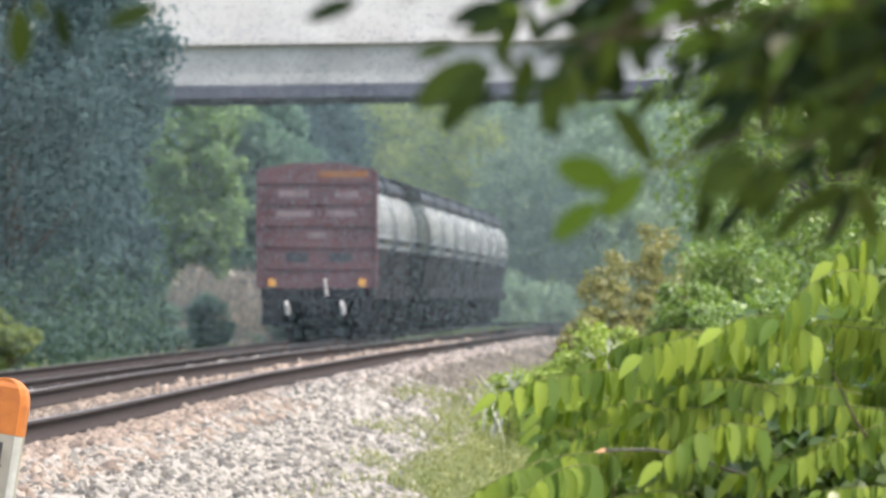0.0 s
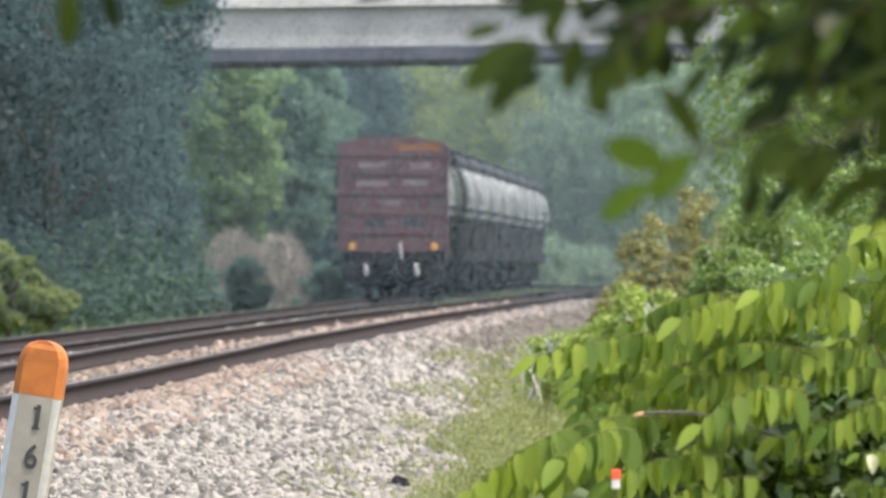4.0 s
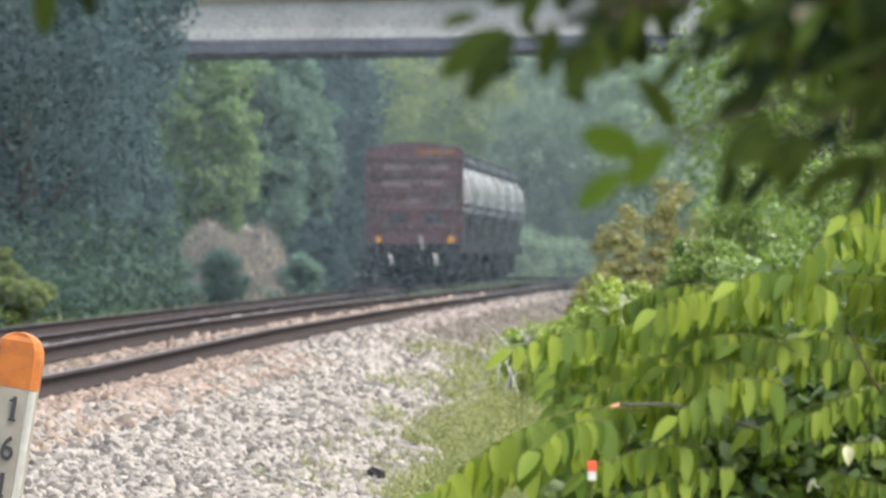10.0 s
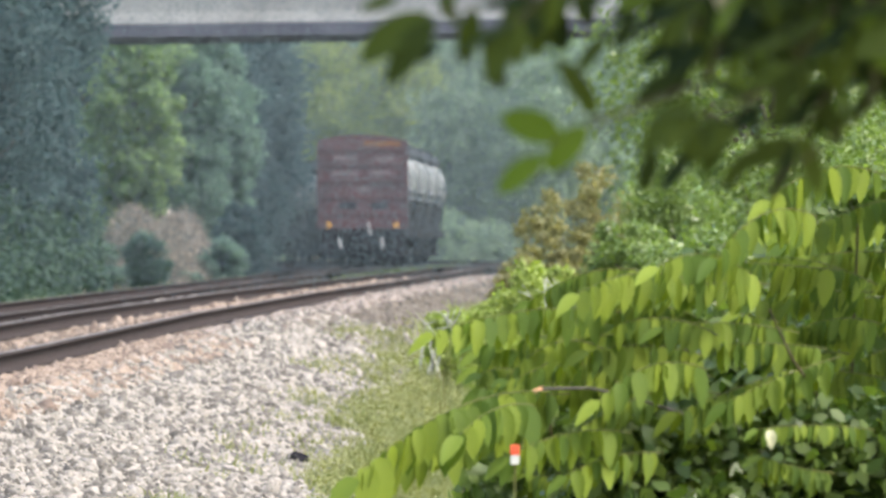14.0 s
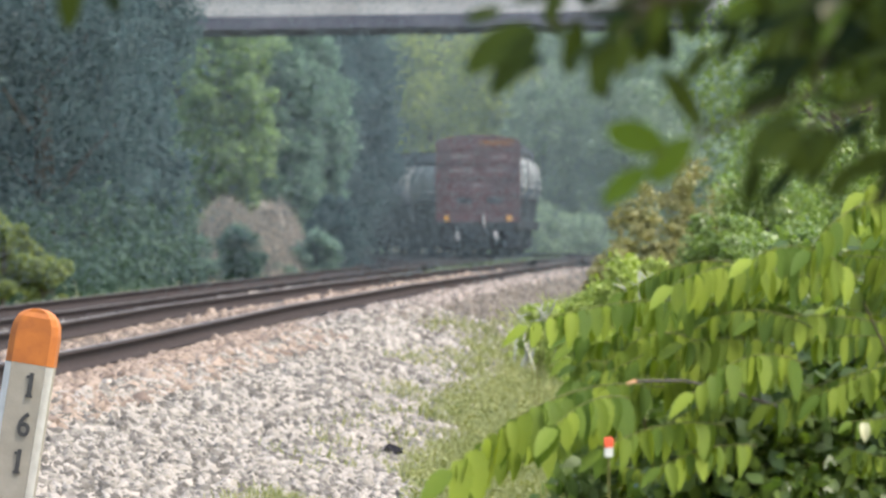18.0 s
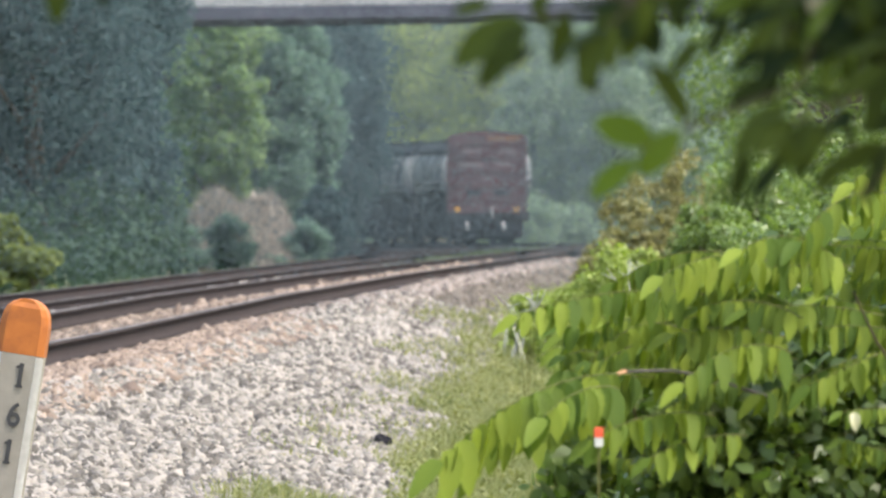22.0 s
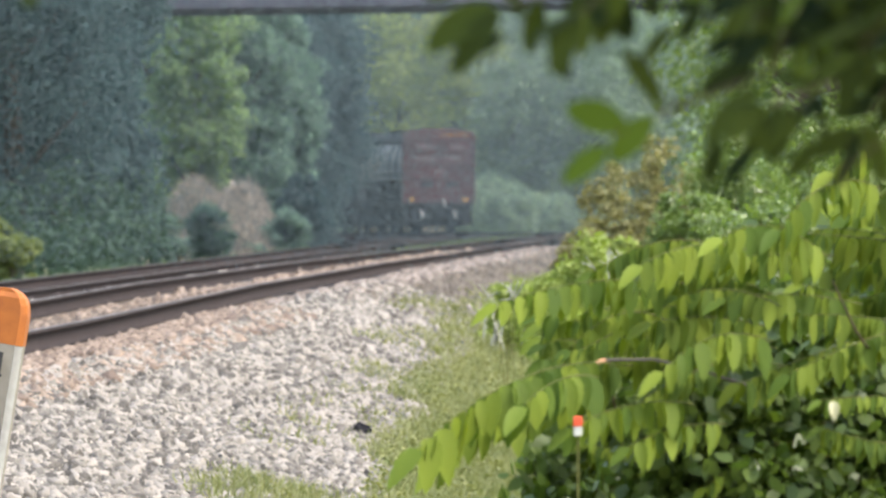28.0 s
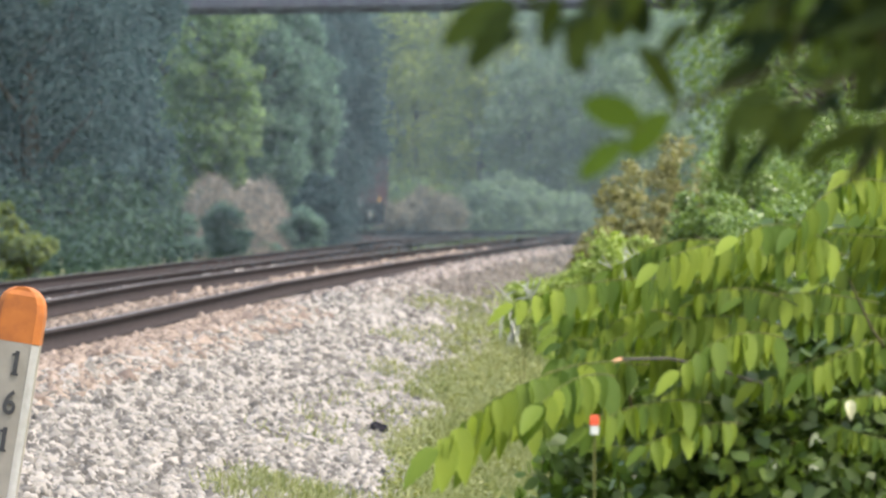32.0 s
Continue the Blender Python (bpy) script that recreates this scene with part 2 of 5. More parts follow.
# ---- mesh helpers ----
def mesh_of(name, verts, faces, mat):
    """A mesh from an array of vertices and an array of faces with one number of corners."""
    verts, faces = np.asarray(verts, dtype=np.float32), np.asarray(faces, dtype=np.int32)
    me = bpy.data.meshes.new(name)
    me.vertices.add(len(verts))
    me.vertices.foreach_set("co", verts.ravel())
    k = faces.shape[1]
    me.loops.add(faces.size)
    me.loops.foreach_set("vertex_index", faces.ravel())
    me.polygons.add(len(faces))
    me.polygons.foreach_set("loop_start", np.arange(0, faces.size, k, dtype=np.int32))
    me.polygons.foreach_set("loop_total", np.full(len(faces), k, dtype=np.int32))
    me.update(calc_edges=True)
    me.materials.append(mat)
    return me


def put(name, me, parent=None, at=None, label=""):
    ob = new(name, me)
    if at is not None:
        ob.matrix_basis = at
    if parent is not None:
        ob.parent = parent
    return tagged(ob, label)


def part(name, bm, mat, parent, label="", at=None, smooth=False):
    me = bpy.data.meshes.new(name)
    bm.to_mesh(me)
    bm.free()
    me.materials.append(mat)
    if smooth:
        me.polygons.foreach_set("use_smooth", [True] * len(me.polygons))
    return put(name, me, parent, at, label)


def add_box(bm, x0, x1, y0, y1, z0, z1, bevel=0.0):
    got = bmesh.ops.create_cube(bm, size=1, matrix=Matrix.Translation(((x0 + x1) / 2, (y0 + y1) / 2, (z0 + z1) / 2)) @ Matrix.Diagonal((x1 - x0, y1 - y0, z1 - z0, 1)))
    if bevel:
        edges = list({e for v in got["verts"] for e in v.link_edges})
        bmesh.ops.bevel(bm, geom=edges, offset=bevel, segments=2, affect="EDGES", profile=0.6)
    return bm


def box(x0, x1, y0, y1, z0, z1, bevel=0.0):
    return add_box(bmesh.new(), x0, x1, y0, y1, z0, z1, bevel)


def add_tube(bm, a, b, ra, rb, sides=8):
    a, b = Vector(a), Vector(b)
    q = (b - a).to_track_quat("Z", "Y").to_matrix().to_4x4()
    bmesh.ops.create_cone(bm, cap_ends=True, segments=sides, radius1=ra, radius2=rb, depth=(b - a).length, matrix=Matrix.Translation((a + b) / 2) @ q)
    return bm


def sweep(profile, stations):
    """Vertices and quads of a closed profile (x, z) carried along stations, which are matrices."""
    k = len(profile)
    verts = [m @ Vector((x, 0, z)) for m in stations for x, z in profile]
    faces = [(i * k + j, i * k + (j + 1) % k, (i + 1) * k + (j + 1) % k, (i + 1) * k + j) for i in range(len(stations) - 1) for j in range(k)]
    return np.array([tuple(v) for v in verts]), np.array(faces)


# ---- the line: straight, then a left-hand curve ----
SLOPE = 0.0262
BEND, RADIUS, STRAIGHT_ON = 514.0, 300.0, 780.0
LEAN = math.atan(SLOPE)


def rise(y):
    """Height of the near rails: a slight crest, then a falling grade towards the curve."""
    return np.interp(y, [0, 110, 150, 200, 290, 330, 400, 490, 560, 700, 900], [0, 0, 0.05, 0.03, -0.08, -0.13, -0.21, -0.38, -0.50, -0.80, -1.20])


def far_rise(y):
    """Height of the far rails, which lie lower until the two tracks fall together."""
    return np.interp(y, [0, 250, 330, 400, 490, 560, 700, 900], [-0.28, -0.28, -0.30, -0.33, -0.46, -0.55, -0.82, -1.20])


def along(s, off=0.0, z=0.0):
    """The pose at s metres along the line, off metres to the right of the near track's centre; the local y axis points ahead."""
    x, y = -6.63 + SLOPE * min(s, BEND), min(s, BEND)
    turn = 0.0
    if s > BEND:
        turn = (min(s, STRAIGHT_ON) - BEND) / RADIUS
        lx, ly = -RADIUS * (1 - math.cos(turn)), RADIUS * math.sin(turn)
        rest = max(0.0, s - STRAIGHT_ON)
        lx, ly = lx - rest * math.sin(turn), ly + rest * math.cos(turn)
        x, y = x + lx * math.cos(LEAN) + ly * math.sin(LEAN), y - lx * math.sin(LEAN) + ly * math.cos(LEAN)
    a = turn - LEAN
    z += float(far_rise(y) if off < -2.3 else rise(y))
    return Matrix.Translation((x + off * math.cos(a), y + off * math.sin(a), z)) @ Matrix.Rotation(a, 4, "Z")


TRACK_2 = -4.68


def level(w, y=0.0):
    """Height of the ground w metres to the right of the near track's centre, y metres ahead."""
    w = np.asarray(w, dtype=float)
    near = rise(y) + np.maximum(-1.15, -0.21 - 0.305 * np.maximum(0, w - 1.62))
    far = np.maximum(far_rise(y) - 0.21 - 0.305 * np.maximum(0, -6.6 - w), rise(y) - 1.15)
    k = np.clip((-1.75 - w) / 0.8, 0, 1)
    return near * (1 - k) + far * k


def build_ground():
    offs = [-2500, -900, -300, -120, -50, -25, -14, -9.8, -8.2, -6.6, -4.5, -2.55, -1.75, 0, 1.62, 2.4, 3.2, 4.0, 4.72, 7, 12, 25, 50, 120, 300, 900, 2500]
    marks = [-2000, -600, -200, -60, 0, 20, 40] + list(range(60, 900, 12)) + [1000, 1400, 2200, 3400]
    verts, rng = [], random.Random(3)
    for s in marks:
        for w in offs:
            p = along(s, w).translation if abs(w) < 60 else along(min(s, BEND), 0).translation + Vector((w, max(0, s - BEND), 0))
            verts.append((p.x, p.y, float(level(w, p.y)) + (rng.uniform(-0.05, 0.05) if w > 4.8 or w < -10 else 0)))
    k = len(offs)
    faces = [(i * k + j, i * k + j + 1, (i + 1) * k + j + 1, (i + 1) * k + j) for i in range(len(marks) - 1) for j in range(k - 1)]
    me = mesh_of("ground", verts, faces, M_EARTH)
    me.materials.append(M_BED)
    me.materials.append(M_CINDER)
    for p in me.polygons:
        w = offs[p.index % (k - 1)]
        p.material_index = 2 if -8.2 <= w < -1.75 else 1 if -1.75 <= w < 4.0 else 0
    return tagged(put("ground", me), "grassy ground with a grey limestone ballast bed under two tracks", "ground", kind="structure")


GROUND = build_ground()


# ---- rails and ties ----
RAIL = [(-0.075, -0.175), (0.075, -0.175), (0.075, -0.16), (0.012, -0.135), (0.012, -0.045), (0.036, -0.035), (0.036, -0.004), (-0.036, -0.004), (-0.036, -0.035), (-0.012, -0.045), (-0.012, -0.135), (-0.075, -0.16)]
STATIONS = [20 + 10 * i for i in range(95)]


def build_track(off, who):
    track = tagged(new("railway_track"), f"{who} railway track of rusty steel rails on timber ties", "railway track")
    track.matrix_basis = Matrix.Identity(4)
    for side in (-0.7535, 0.7535):
        v, f = sweep(RAIL, [along(s, off + side) for s in STATIONS])
        rail = put("rail", mesh_of("rail", v, f, M_RAIL), track, label="rusty brown steel rail")
        v, f = sweep([(-0.03, -0.0035), (0.03, -0.0035), (0.027, 0.0), (-0.027, 0.0)], [along(s, off + side) for s in STATIONS])
        put("running_surface", mesh_of("running_surface", v, f, M_RAILHEAD), rail, label="bright worn top of the rail")
    tie = bpy.data.meshes.new("tie")
    bm = box(-1.28, 1.28, -0.11, 0.11, -0.36, -0.178, 0.012)
    bm.to_mesh(tie)
    bm.free()
    tie.materials.append(M_TIE)
    for i in range(150):
        put("tie", tie, track, along(70 + i * 0.55, off))
    return track


build_track(0.0, "near")
build_track(TRACK_2, "far")


# ---- ballast stones ----
def stones(rng, n, s0, s1, w0, w1, size, mat, name, label, bias=1.0):
    s = s0 + (s1 - s0) * rng.random(n) ** bias
    w = w0 + (w1 - w0) * rng.random(n)
    size = size * (0.55 + 0.9 * rng.random(n)) * (0.6 + 0.4 * s / s0)
    rock = np.array([(x, y, z) for z in (-0.4, 0.4) for x, y in ((-0.5, -0.5), (0.5, -0.5), (0.5, 0.5), (-0.5, 0.5))])
    v = rock[None] * rng.uniform(0.55, 1.3, (n, 8, 3)) * rng.uniform(0.6, 1.25, (n, 1, 3)) + rng.normal(0, 0.07, (n, 8, 3))
    q = rng.normal(size=(n, 4))
    q /= np.linalg.norm(q, axis=1)[:, None]
    a, b, c, d = q.T
    r = np.stack([np.stack([1 - 2 * (c * c + d * d), 2 * (b * c - a * d), 2 * (b * d + a * c)], -1),
                  np.stack([2 * (b * c + a * d), 1 - 2 * (b * b + d * d), 2 * (c * d - a * b)], -1),
                  np.stack([2 * (b * d - a * c), 2 * (c * d + a * b), 1 - 2 * (b * b + c * c)], -1)], 1)
    v = np.einsum("nij,nkj->nki", r, v) * size[:, None, None]
    edge = np.interp(s, [60, 90, 105, 127, 161, 200, 330], [4.35, 4.15, 3.95, 3.6, 3.15, 2.85, 2.6])
    w = np.where(w > edge, w0 + (edge - w0) * rng.random(n), w)
    x = -6.63 + SLOPE * s + w
    z = level(w, s) + size * rng.uniform(-0.1, 0.34, n)
    v += np.stack([x, s, z], -1)[:, None]
    sides = np.array([(3, 2, 1, 0), (4, 5, 6, 7), (0, 1, 5, 4), (1, 2, 6, 5), (2, 3, 7, 6), (3, 0, 4, 7)])
    f = (sides[None] + (np.arange(n) * 8)[:, None, None]).reshape(-1, 4)
    tagged(put(name, mesh_of(name, v.reshape(-1, 3), f, mat)), label, "gravel", kind="stuff")


rng = np.random.default_rng(7)
stones(rng, 58000, 68, 150, 1.5, 4.5, 0.053, M_BALLAST, "ballast_stones", "pale grey crushed limestone ballast on the shoulder", 1.15)
stones(rng, 1800, 50, 68, 1.5, 2.7, 0.053, M_BALLAST, "ballast_stones", "pale grey crushed limestone ballast close by", 0.8)
stones(rng, 4000, 150, 178, 1.3, 3.2, 0.062, M_BALLAST, "ballast_stones", "pale grey crushed limestone ballast further along the line", 1.6)
stones(rng, 7000, 158, 330, 1.75, 2.9, 0.066, M_BALLAST_DIRT_SHADE, "dirty_ballast", "ballast and soil on the shoulder, brown from dirt and painted tree shade", 1.2)
stones(rng, 9000, 70, 135, 0.9, 1.62, 0.046, M_BALLAST_RUST, "ballast_stones", "rust-brown ballast against the rail foot", 1.2)
stones(rng, 5000, 70, 140, 0.98, 1.6, 0.046, M_BALLAST_RUST, "ballast_stones", "rust-dusted ballast beside the rail", 1.2)
stones(rng, 4500, 130, 330, 0.98, 1.8, 0.06, M_BALLAST_PINK, "ballast_stones", "dusty pinkish ballast further along the rail", 1.3)
stones(rng, 4500, 80, 300, -0.60, 0.60, 0.05, M_BALLAST_RUST, "ballast_stones", "rust-dusted ballast between the rails", 1.2)
stones(rng, 2500, 85, 240, -1.7, -0.95, 0.06, M_BALLAST, "ballast_stones", "pale ballast beside the far rail", 1.2)
stones(rng, 3600, 64, 135, 1.4, 1.95, 0.062, M_BALLAST_RUST, "ballast_stones", "scattered rusty stones on the upper shoulder", 1.2)
stones(rng, 4500, 90, 260, -3.75, -1.4, 0.06, M_CINDER, "cinder_stones", "dark cinders and dirty stones between the tracks", 1.2)


# ---- foliage helpers ----
def leaf_mesh(name, rng, points, outward, size, mat, width=0.55, droop=0.25, ruffle=0.3, shaped=False, far=False):
    """Many pointed leaves, one at each point, facing roughly outward; shaped ones have six corners, far ones three."""
    n = len(points)
    nrm = outward + rng.normal(0, ruffle, (n, 3)) + np.array([0, 0, 0.25])
    nrm /= np.linalg.norm(nrm, axis=1)[:, None] + 1e-9
    d = rng.normal(size=(n, 3)) + np.array([0, 0, -droop])
    d -= (d * nrm).sum(1)[:, None] * nrm
    d /= np.linalg.norm(d, axis=1)[:, None] + 1e-9
    e = np.cross(nrm, d)
    ln = (size * rng.uniform(0.6, 1.35, n))[:, None]
    v = np.stack([points - d * ln * 0.5, points + e * ln * width * 0.5 + nrm * ln * 0.1, points + d * ln * 0.5, points - e * ln * width * 0.5 + nrm * ln * 0.1], 1)
    if far:
        return mesh_of(name, v[:, [0, 1, 2]].reshape(-1, 3), np.arange(3 * n).reshape(-1, 3), mat)
    if shaped:
        h = e * ln * width * 0.5
        v = np.stack([points - d * ln * 0.5, points - d * ln * 0.18 + h, points + d * ln * 0.14 + h * 0.9, points + d * ln * 0.5 - nrm * ln * 0.12, points + d * ln * 0.14 - h * 0.9, points - d * ln * 0.18 - h], 1)
        return mesh_of(name, v.reshape(-1, 3), np.arange(6 * n).reshape(-1, 6), mat)
    return mesh_of(name, v.reshape(-1, 3), np.arange(4 * n).reshape(-1, 4), mat)


def clumps(rng, centre, radii, count, small, big):
    """Clump centres filling an egg-shaped crown, with their radii."""
    p = rng.normal(size=(count, 3))
    p /= np.linalg.norm(p, axis=1)[:, None]
    p *= (rng.uniform(0.25, 1.0, count) ** 0.6)[:, None]
    return np.array(centre) + p * np.array(radii), rng.uniform(small, big, count)


def shell(rng, centres, radii, per, squash=0.8):
    k = len(centres)
    q = rng.normal(size=(k, per, 3))
    q /= np.linalg.norm(q, axis=2)[..., None]
    r = radii[:, None, None] * (0.32 + 0.85 * rng.random((k, per, 1)))
    pts = centres[:, None] + q * r * np.array([1, 1, squash])
    return pts.reshape(-1, 3), q.reshape(-1, 3)


def tree(name, x, y, height, radius, mat, seed, label, category="tree", low=0.0, count=46, per=330, leaf=0.26, ruffle=0.3, clump=(0.13, 0.3), group=""):
    rng = np.random.default_rng(seed)
    top = tagged(new(name), label, category, group)
    top.matrix_basis = Matrix.Translation((x, y, float(rise(y)) - 1.15))
    bm = bmesh.new()
    lean = rng.uniform(-0.04, 0.04, 2) * height
    add_tube(bm, (0, 0, -0.1), (lean[0], lean[1], height * 0.6), 0.022 * height + 0.02, 0.009 * height, 9)
    for i in range(7):
        a, h = i * 2.4 + rng.uniform(0, 1), height * rng.uniform(0.15, 0.6)
        f = h / (height * 0.6)
        add_tube(bm, (lean[0] * f, lean[1] * f, h), (lean[0] * f + math.cos(a) * radius * 0.45, lean[1] * f + math.sin(a) * radius * 0.45, h + height * 0.14), 0.008 * height, 0.003 * height, 6)
    part("trunk", bm, M_BARK, top)
    mid = low * height + (height - low * height) * 0.5
    c, r = clumps(rng, (lean[0], lean[1], mid), (radius * 0.8, radius * 0.8, (height - low * height) * 0.46), count, clump[0] * radius, clump[1] * radius)
    c[:, 2] = np.maximum(c[:, 2], r * 0.4)
    p, o = shell(rng, c, r, per)
    p[:, 2] = np.maximum(p[:, 2], 0.02)
    far = y > 250      # slim three-cornered leaves where the tree stands far off
    put("crown", leaf_mesh("crown", rng, p, o, leaf * 1.15 if far else leaf, mat, 1.05 if far else 0.55, ruffle=ruffle, far=far), top)
    return top


# ---- road bridge over the line ----
def bridge():
    b = tagged(new("road_bridge"), "pale concrete road bridge with dark girders crossing over the tracks", "bridge")
    b.matrix_basis = Matrix.Translation((-6.4, 366, 6.63)) @ Matrix.Rotation(radians(-0.8), 4, "Y")
    for k, (y0, y1) in enumerate(((0, 7.2), (8.6, 15.8))):
        part("parapet", box(-32, 42, y0, y0 + 0.3, 1.78, 3.25, 0.03), M_CONCRETE, b, "pale concrete parapet wall")
        part("parapet", box(-32, 42, y1 - 0.3, y1, 1.78, 3.25, 0.03), M_CONCRETE, b, "pale concrete parapet wall")
        part("deck_slab", box(-32, 42, y0 - 0.12, y1 + 0.12, 1.57, 1.776, 0.02), M_CONCRETE, b)
        part("fascia_beam", box(-32, 42, y0 + 0.1, y0 + 0.5, 0.375, 1.566, 0.03), M_FASCIA, b, "stained concrete outer beam, greyed for shade of the overhang")
        part("fascia_beam", box(-32, 42, y1 - 0.5, y1 - 0.1, 0.375, 1.566, 0.03), M_FASCIA, b, "stained concrete outer beam, greyed for shade of the overhang")
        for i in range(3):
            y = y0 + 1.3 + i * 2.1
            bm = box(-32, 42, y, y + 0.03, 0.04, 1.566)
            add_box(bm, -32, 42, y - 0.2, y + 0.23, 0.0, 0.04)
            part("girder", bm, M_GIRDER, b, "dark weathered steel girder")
        # dark strip added in place of the shadow under the deck edge
        part("edge_flange", box(-32, 42, y0 + 0.02, y0 + 0.6, 0.0, 0.371, 0.01), M_GIRDER, b, "dark strip standing in for the shaded lower girder and soffit")
    for x in (-12.5, 27):
        for y in (1.5, 5.5, 10.2, 14.2):
            part("column", add_tube(bmesh.new(), (x, y, -9.5), (x, y, 0.3), 0.5, 0.5, 16), M_CONCRETE, b)
    return b


bridge()

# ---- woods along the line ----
DARK = "dense tree beside the line, dark blue-green for shade and haze"
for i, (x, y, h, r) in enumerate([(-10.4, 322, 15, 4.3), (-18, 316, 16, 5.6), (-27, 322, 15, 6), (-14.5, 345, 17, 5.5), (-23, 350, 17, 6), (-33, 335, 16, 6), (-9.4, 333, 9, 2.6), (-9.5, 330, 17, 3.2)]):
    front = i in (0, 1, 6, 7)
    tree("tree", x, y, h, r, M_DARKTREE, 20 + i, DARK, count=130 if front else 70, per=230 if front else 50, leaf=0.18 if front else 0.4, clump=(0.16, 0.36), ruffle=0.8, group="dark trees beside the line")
for i, (x, y, h, r) in enumerate([(-7.3, 400, 11.5, 1.9), (-6.0, 405, 11.0, 2.0), (-9.2, 412, 11.5, 2.6), (-4.6, 410, 10.0, 1.5)]):
    lit = i == 0
    tree("tree", x, y, h, r, M_LIGHTTREE if lit else M_MIDTREE, 40 + i, "sunlit yellow-green tree beyond the bridge" if lit else "mid-green tree beyond the bridge", low=0.05, count=190, per=140, leaf=0.16, clump=(0.13, 0.30), ruffle=0.9, group="trees beyond the bridge")
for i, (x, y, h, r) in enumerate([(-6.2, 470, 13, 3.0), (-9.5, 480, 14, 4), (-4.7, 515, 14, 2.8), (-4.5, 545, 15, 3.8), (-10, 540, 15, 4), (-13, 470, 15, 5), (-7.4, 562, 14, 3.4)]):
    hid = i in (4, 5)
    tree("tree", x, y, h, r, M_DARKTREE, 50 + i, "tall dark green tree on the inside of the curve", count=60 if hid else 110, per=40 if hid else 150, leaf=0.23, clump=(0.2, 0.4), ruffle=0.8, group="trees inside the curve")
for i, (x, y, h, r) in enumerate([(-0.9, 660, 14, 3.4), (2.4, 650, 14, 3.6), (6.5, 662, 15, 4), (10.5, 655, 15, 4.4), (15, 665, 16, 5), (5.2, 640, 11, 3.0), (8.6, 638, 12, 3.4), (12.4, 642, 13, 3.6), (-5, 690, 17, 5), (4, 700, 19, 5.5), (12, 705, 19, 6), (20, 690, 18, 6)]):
    tree("tree", x, y, h, r, M_SUNLIT if i in (0, 1) else M_LIGHTTREE if i == 3 else M_PALE if i in (2, 4, 5, 6, 7) else M_MIDTREE, 60 + i, "sunlit yellow-green tree behind the curve, colour lightened for haze" if i in (0, 1, 3) else "tree behind the curve, paled grey-green for distance haze" if i in (2, 4, 5, 6, 7) else "hazy mid-green tree behind the curve", low=0.1, count=60 if i > 7 else 90, per=50 if i > 7 else 140, leaf=0.27, clump=(0.18, 0.38), ruffle=0.8, group="trees behind the curve")
for i, (x, y, h, r) in enumerate([(-10.1, 280, 2.8, 1.0), (-11.1, 276, 3.7, 1.3), (-12.9, 281, 3.4, 1.4), (-9.3, 284, 1.7, 0.75)]):
    tree("shrub", x, y, h, r, M_GOLD, 80 + i, "yellow-green sunlit shrub below the dark trees", "shrub", count=22, per=220, leaf=0.16, group="shrubs by the far track", ruffle=0.7)
for i, (x, y, h, r) in enumerate([(-6.45, 384, 2.3, 0.85), (-9.3, 386, 3.6, 1.2), (-8.0, 391, 1.9, 0.7), (-4.3, 392, 2.2, 0.9), (-3.7, 397, 3.2, 1.0), (-5.2, 388, 1.0, 0.5), (-7.5, 387, 1.3, 0.55)]):
    tree("shrub", x, y, h, r, M_DARKTREE if i in (1, 4) else M_MIDTREE, 90 + i, "blue-green shrub on a dry earth bank", "shrub", count=50, per=130, leaf=0.13, clump=(0.2, 0.42), ruffle=0.9, group="shrubs on the bank")
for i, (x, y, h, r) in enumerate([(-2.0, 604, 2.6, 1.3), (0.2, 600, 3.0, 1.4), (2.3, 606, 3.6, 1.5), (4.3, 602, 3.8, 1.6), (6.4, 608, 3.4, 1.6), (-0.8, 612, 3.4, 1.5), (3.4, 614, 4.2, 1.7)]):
    tree("pale_shrub", x, y, h, r, M_DRYBRUSH if i in (0, 1, 5) else M_PALE, 160 + i, "pale tan dry brush at the curve" if i in (0, 1, 5) else "shrub in the sun at the curve, paled grey-green for haze", "shrub", count=44, per=140, leaf=0.18, group="pale shrubs at the curve", ruffle=0.8, clump=(0.25, 0.45))


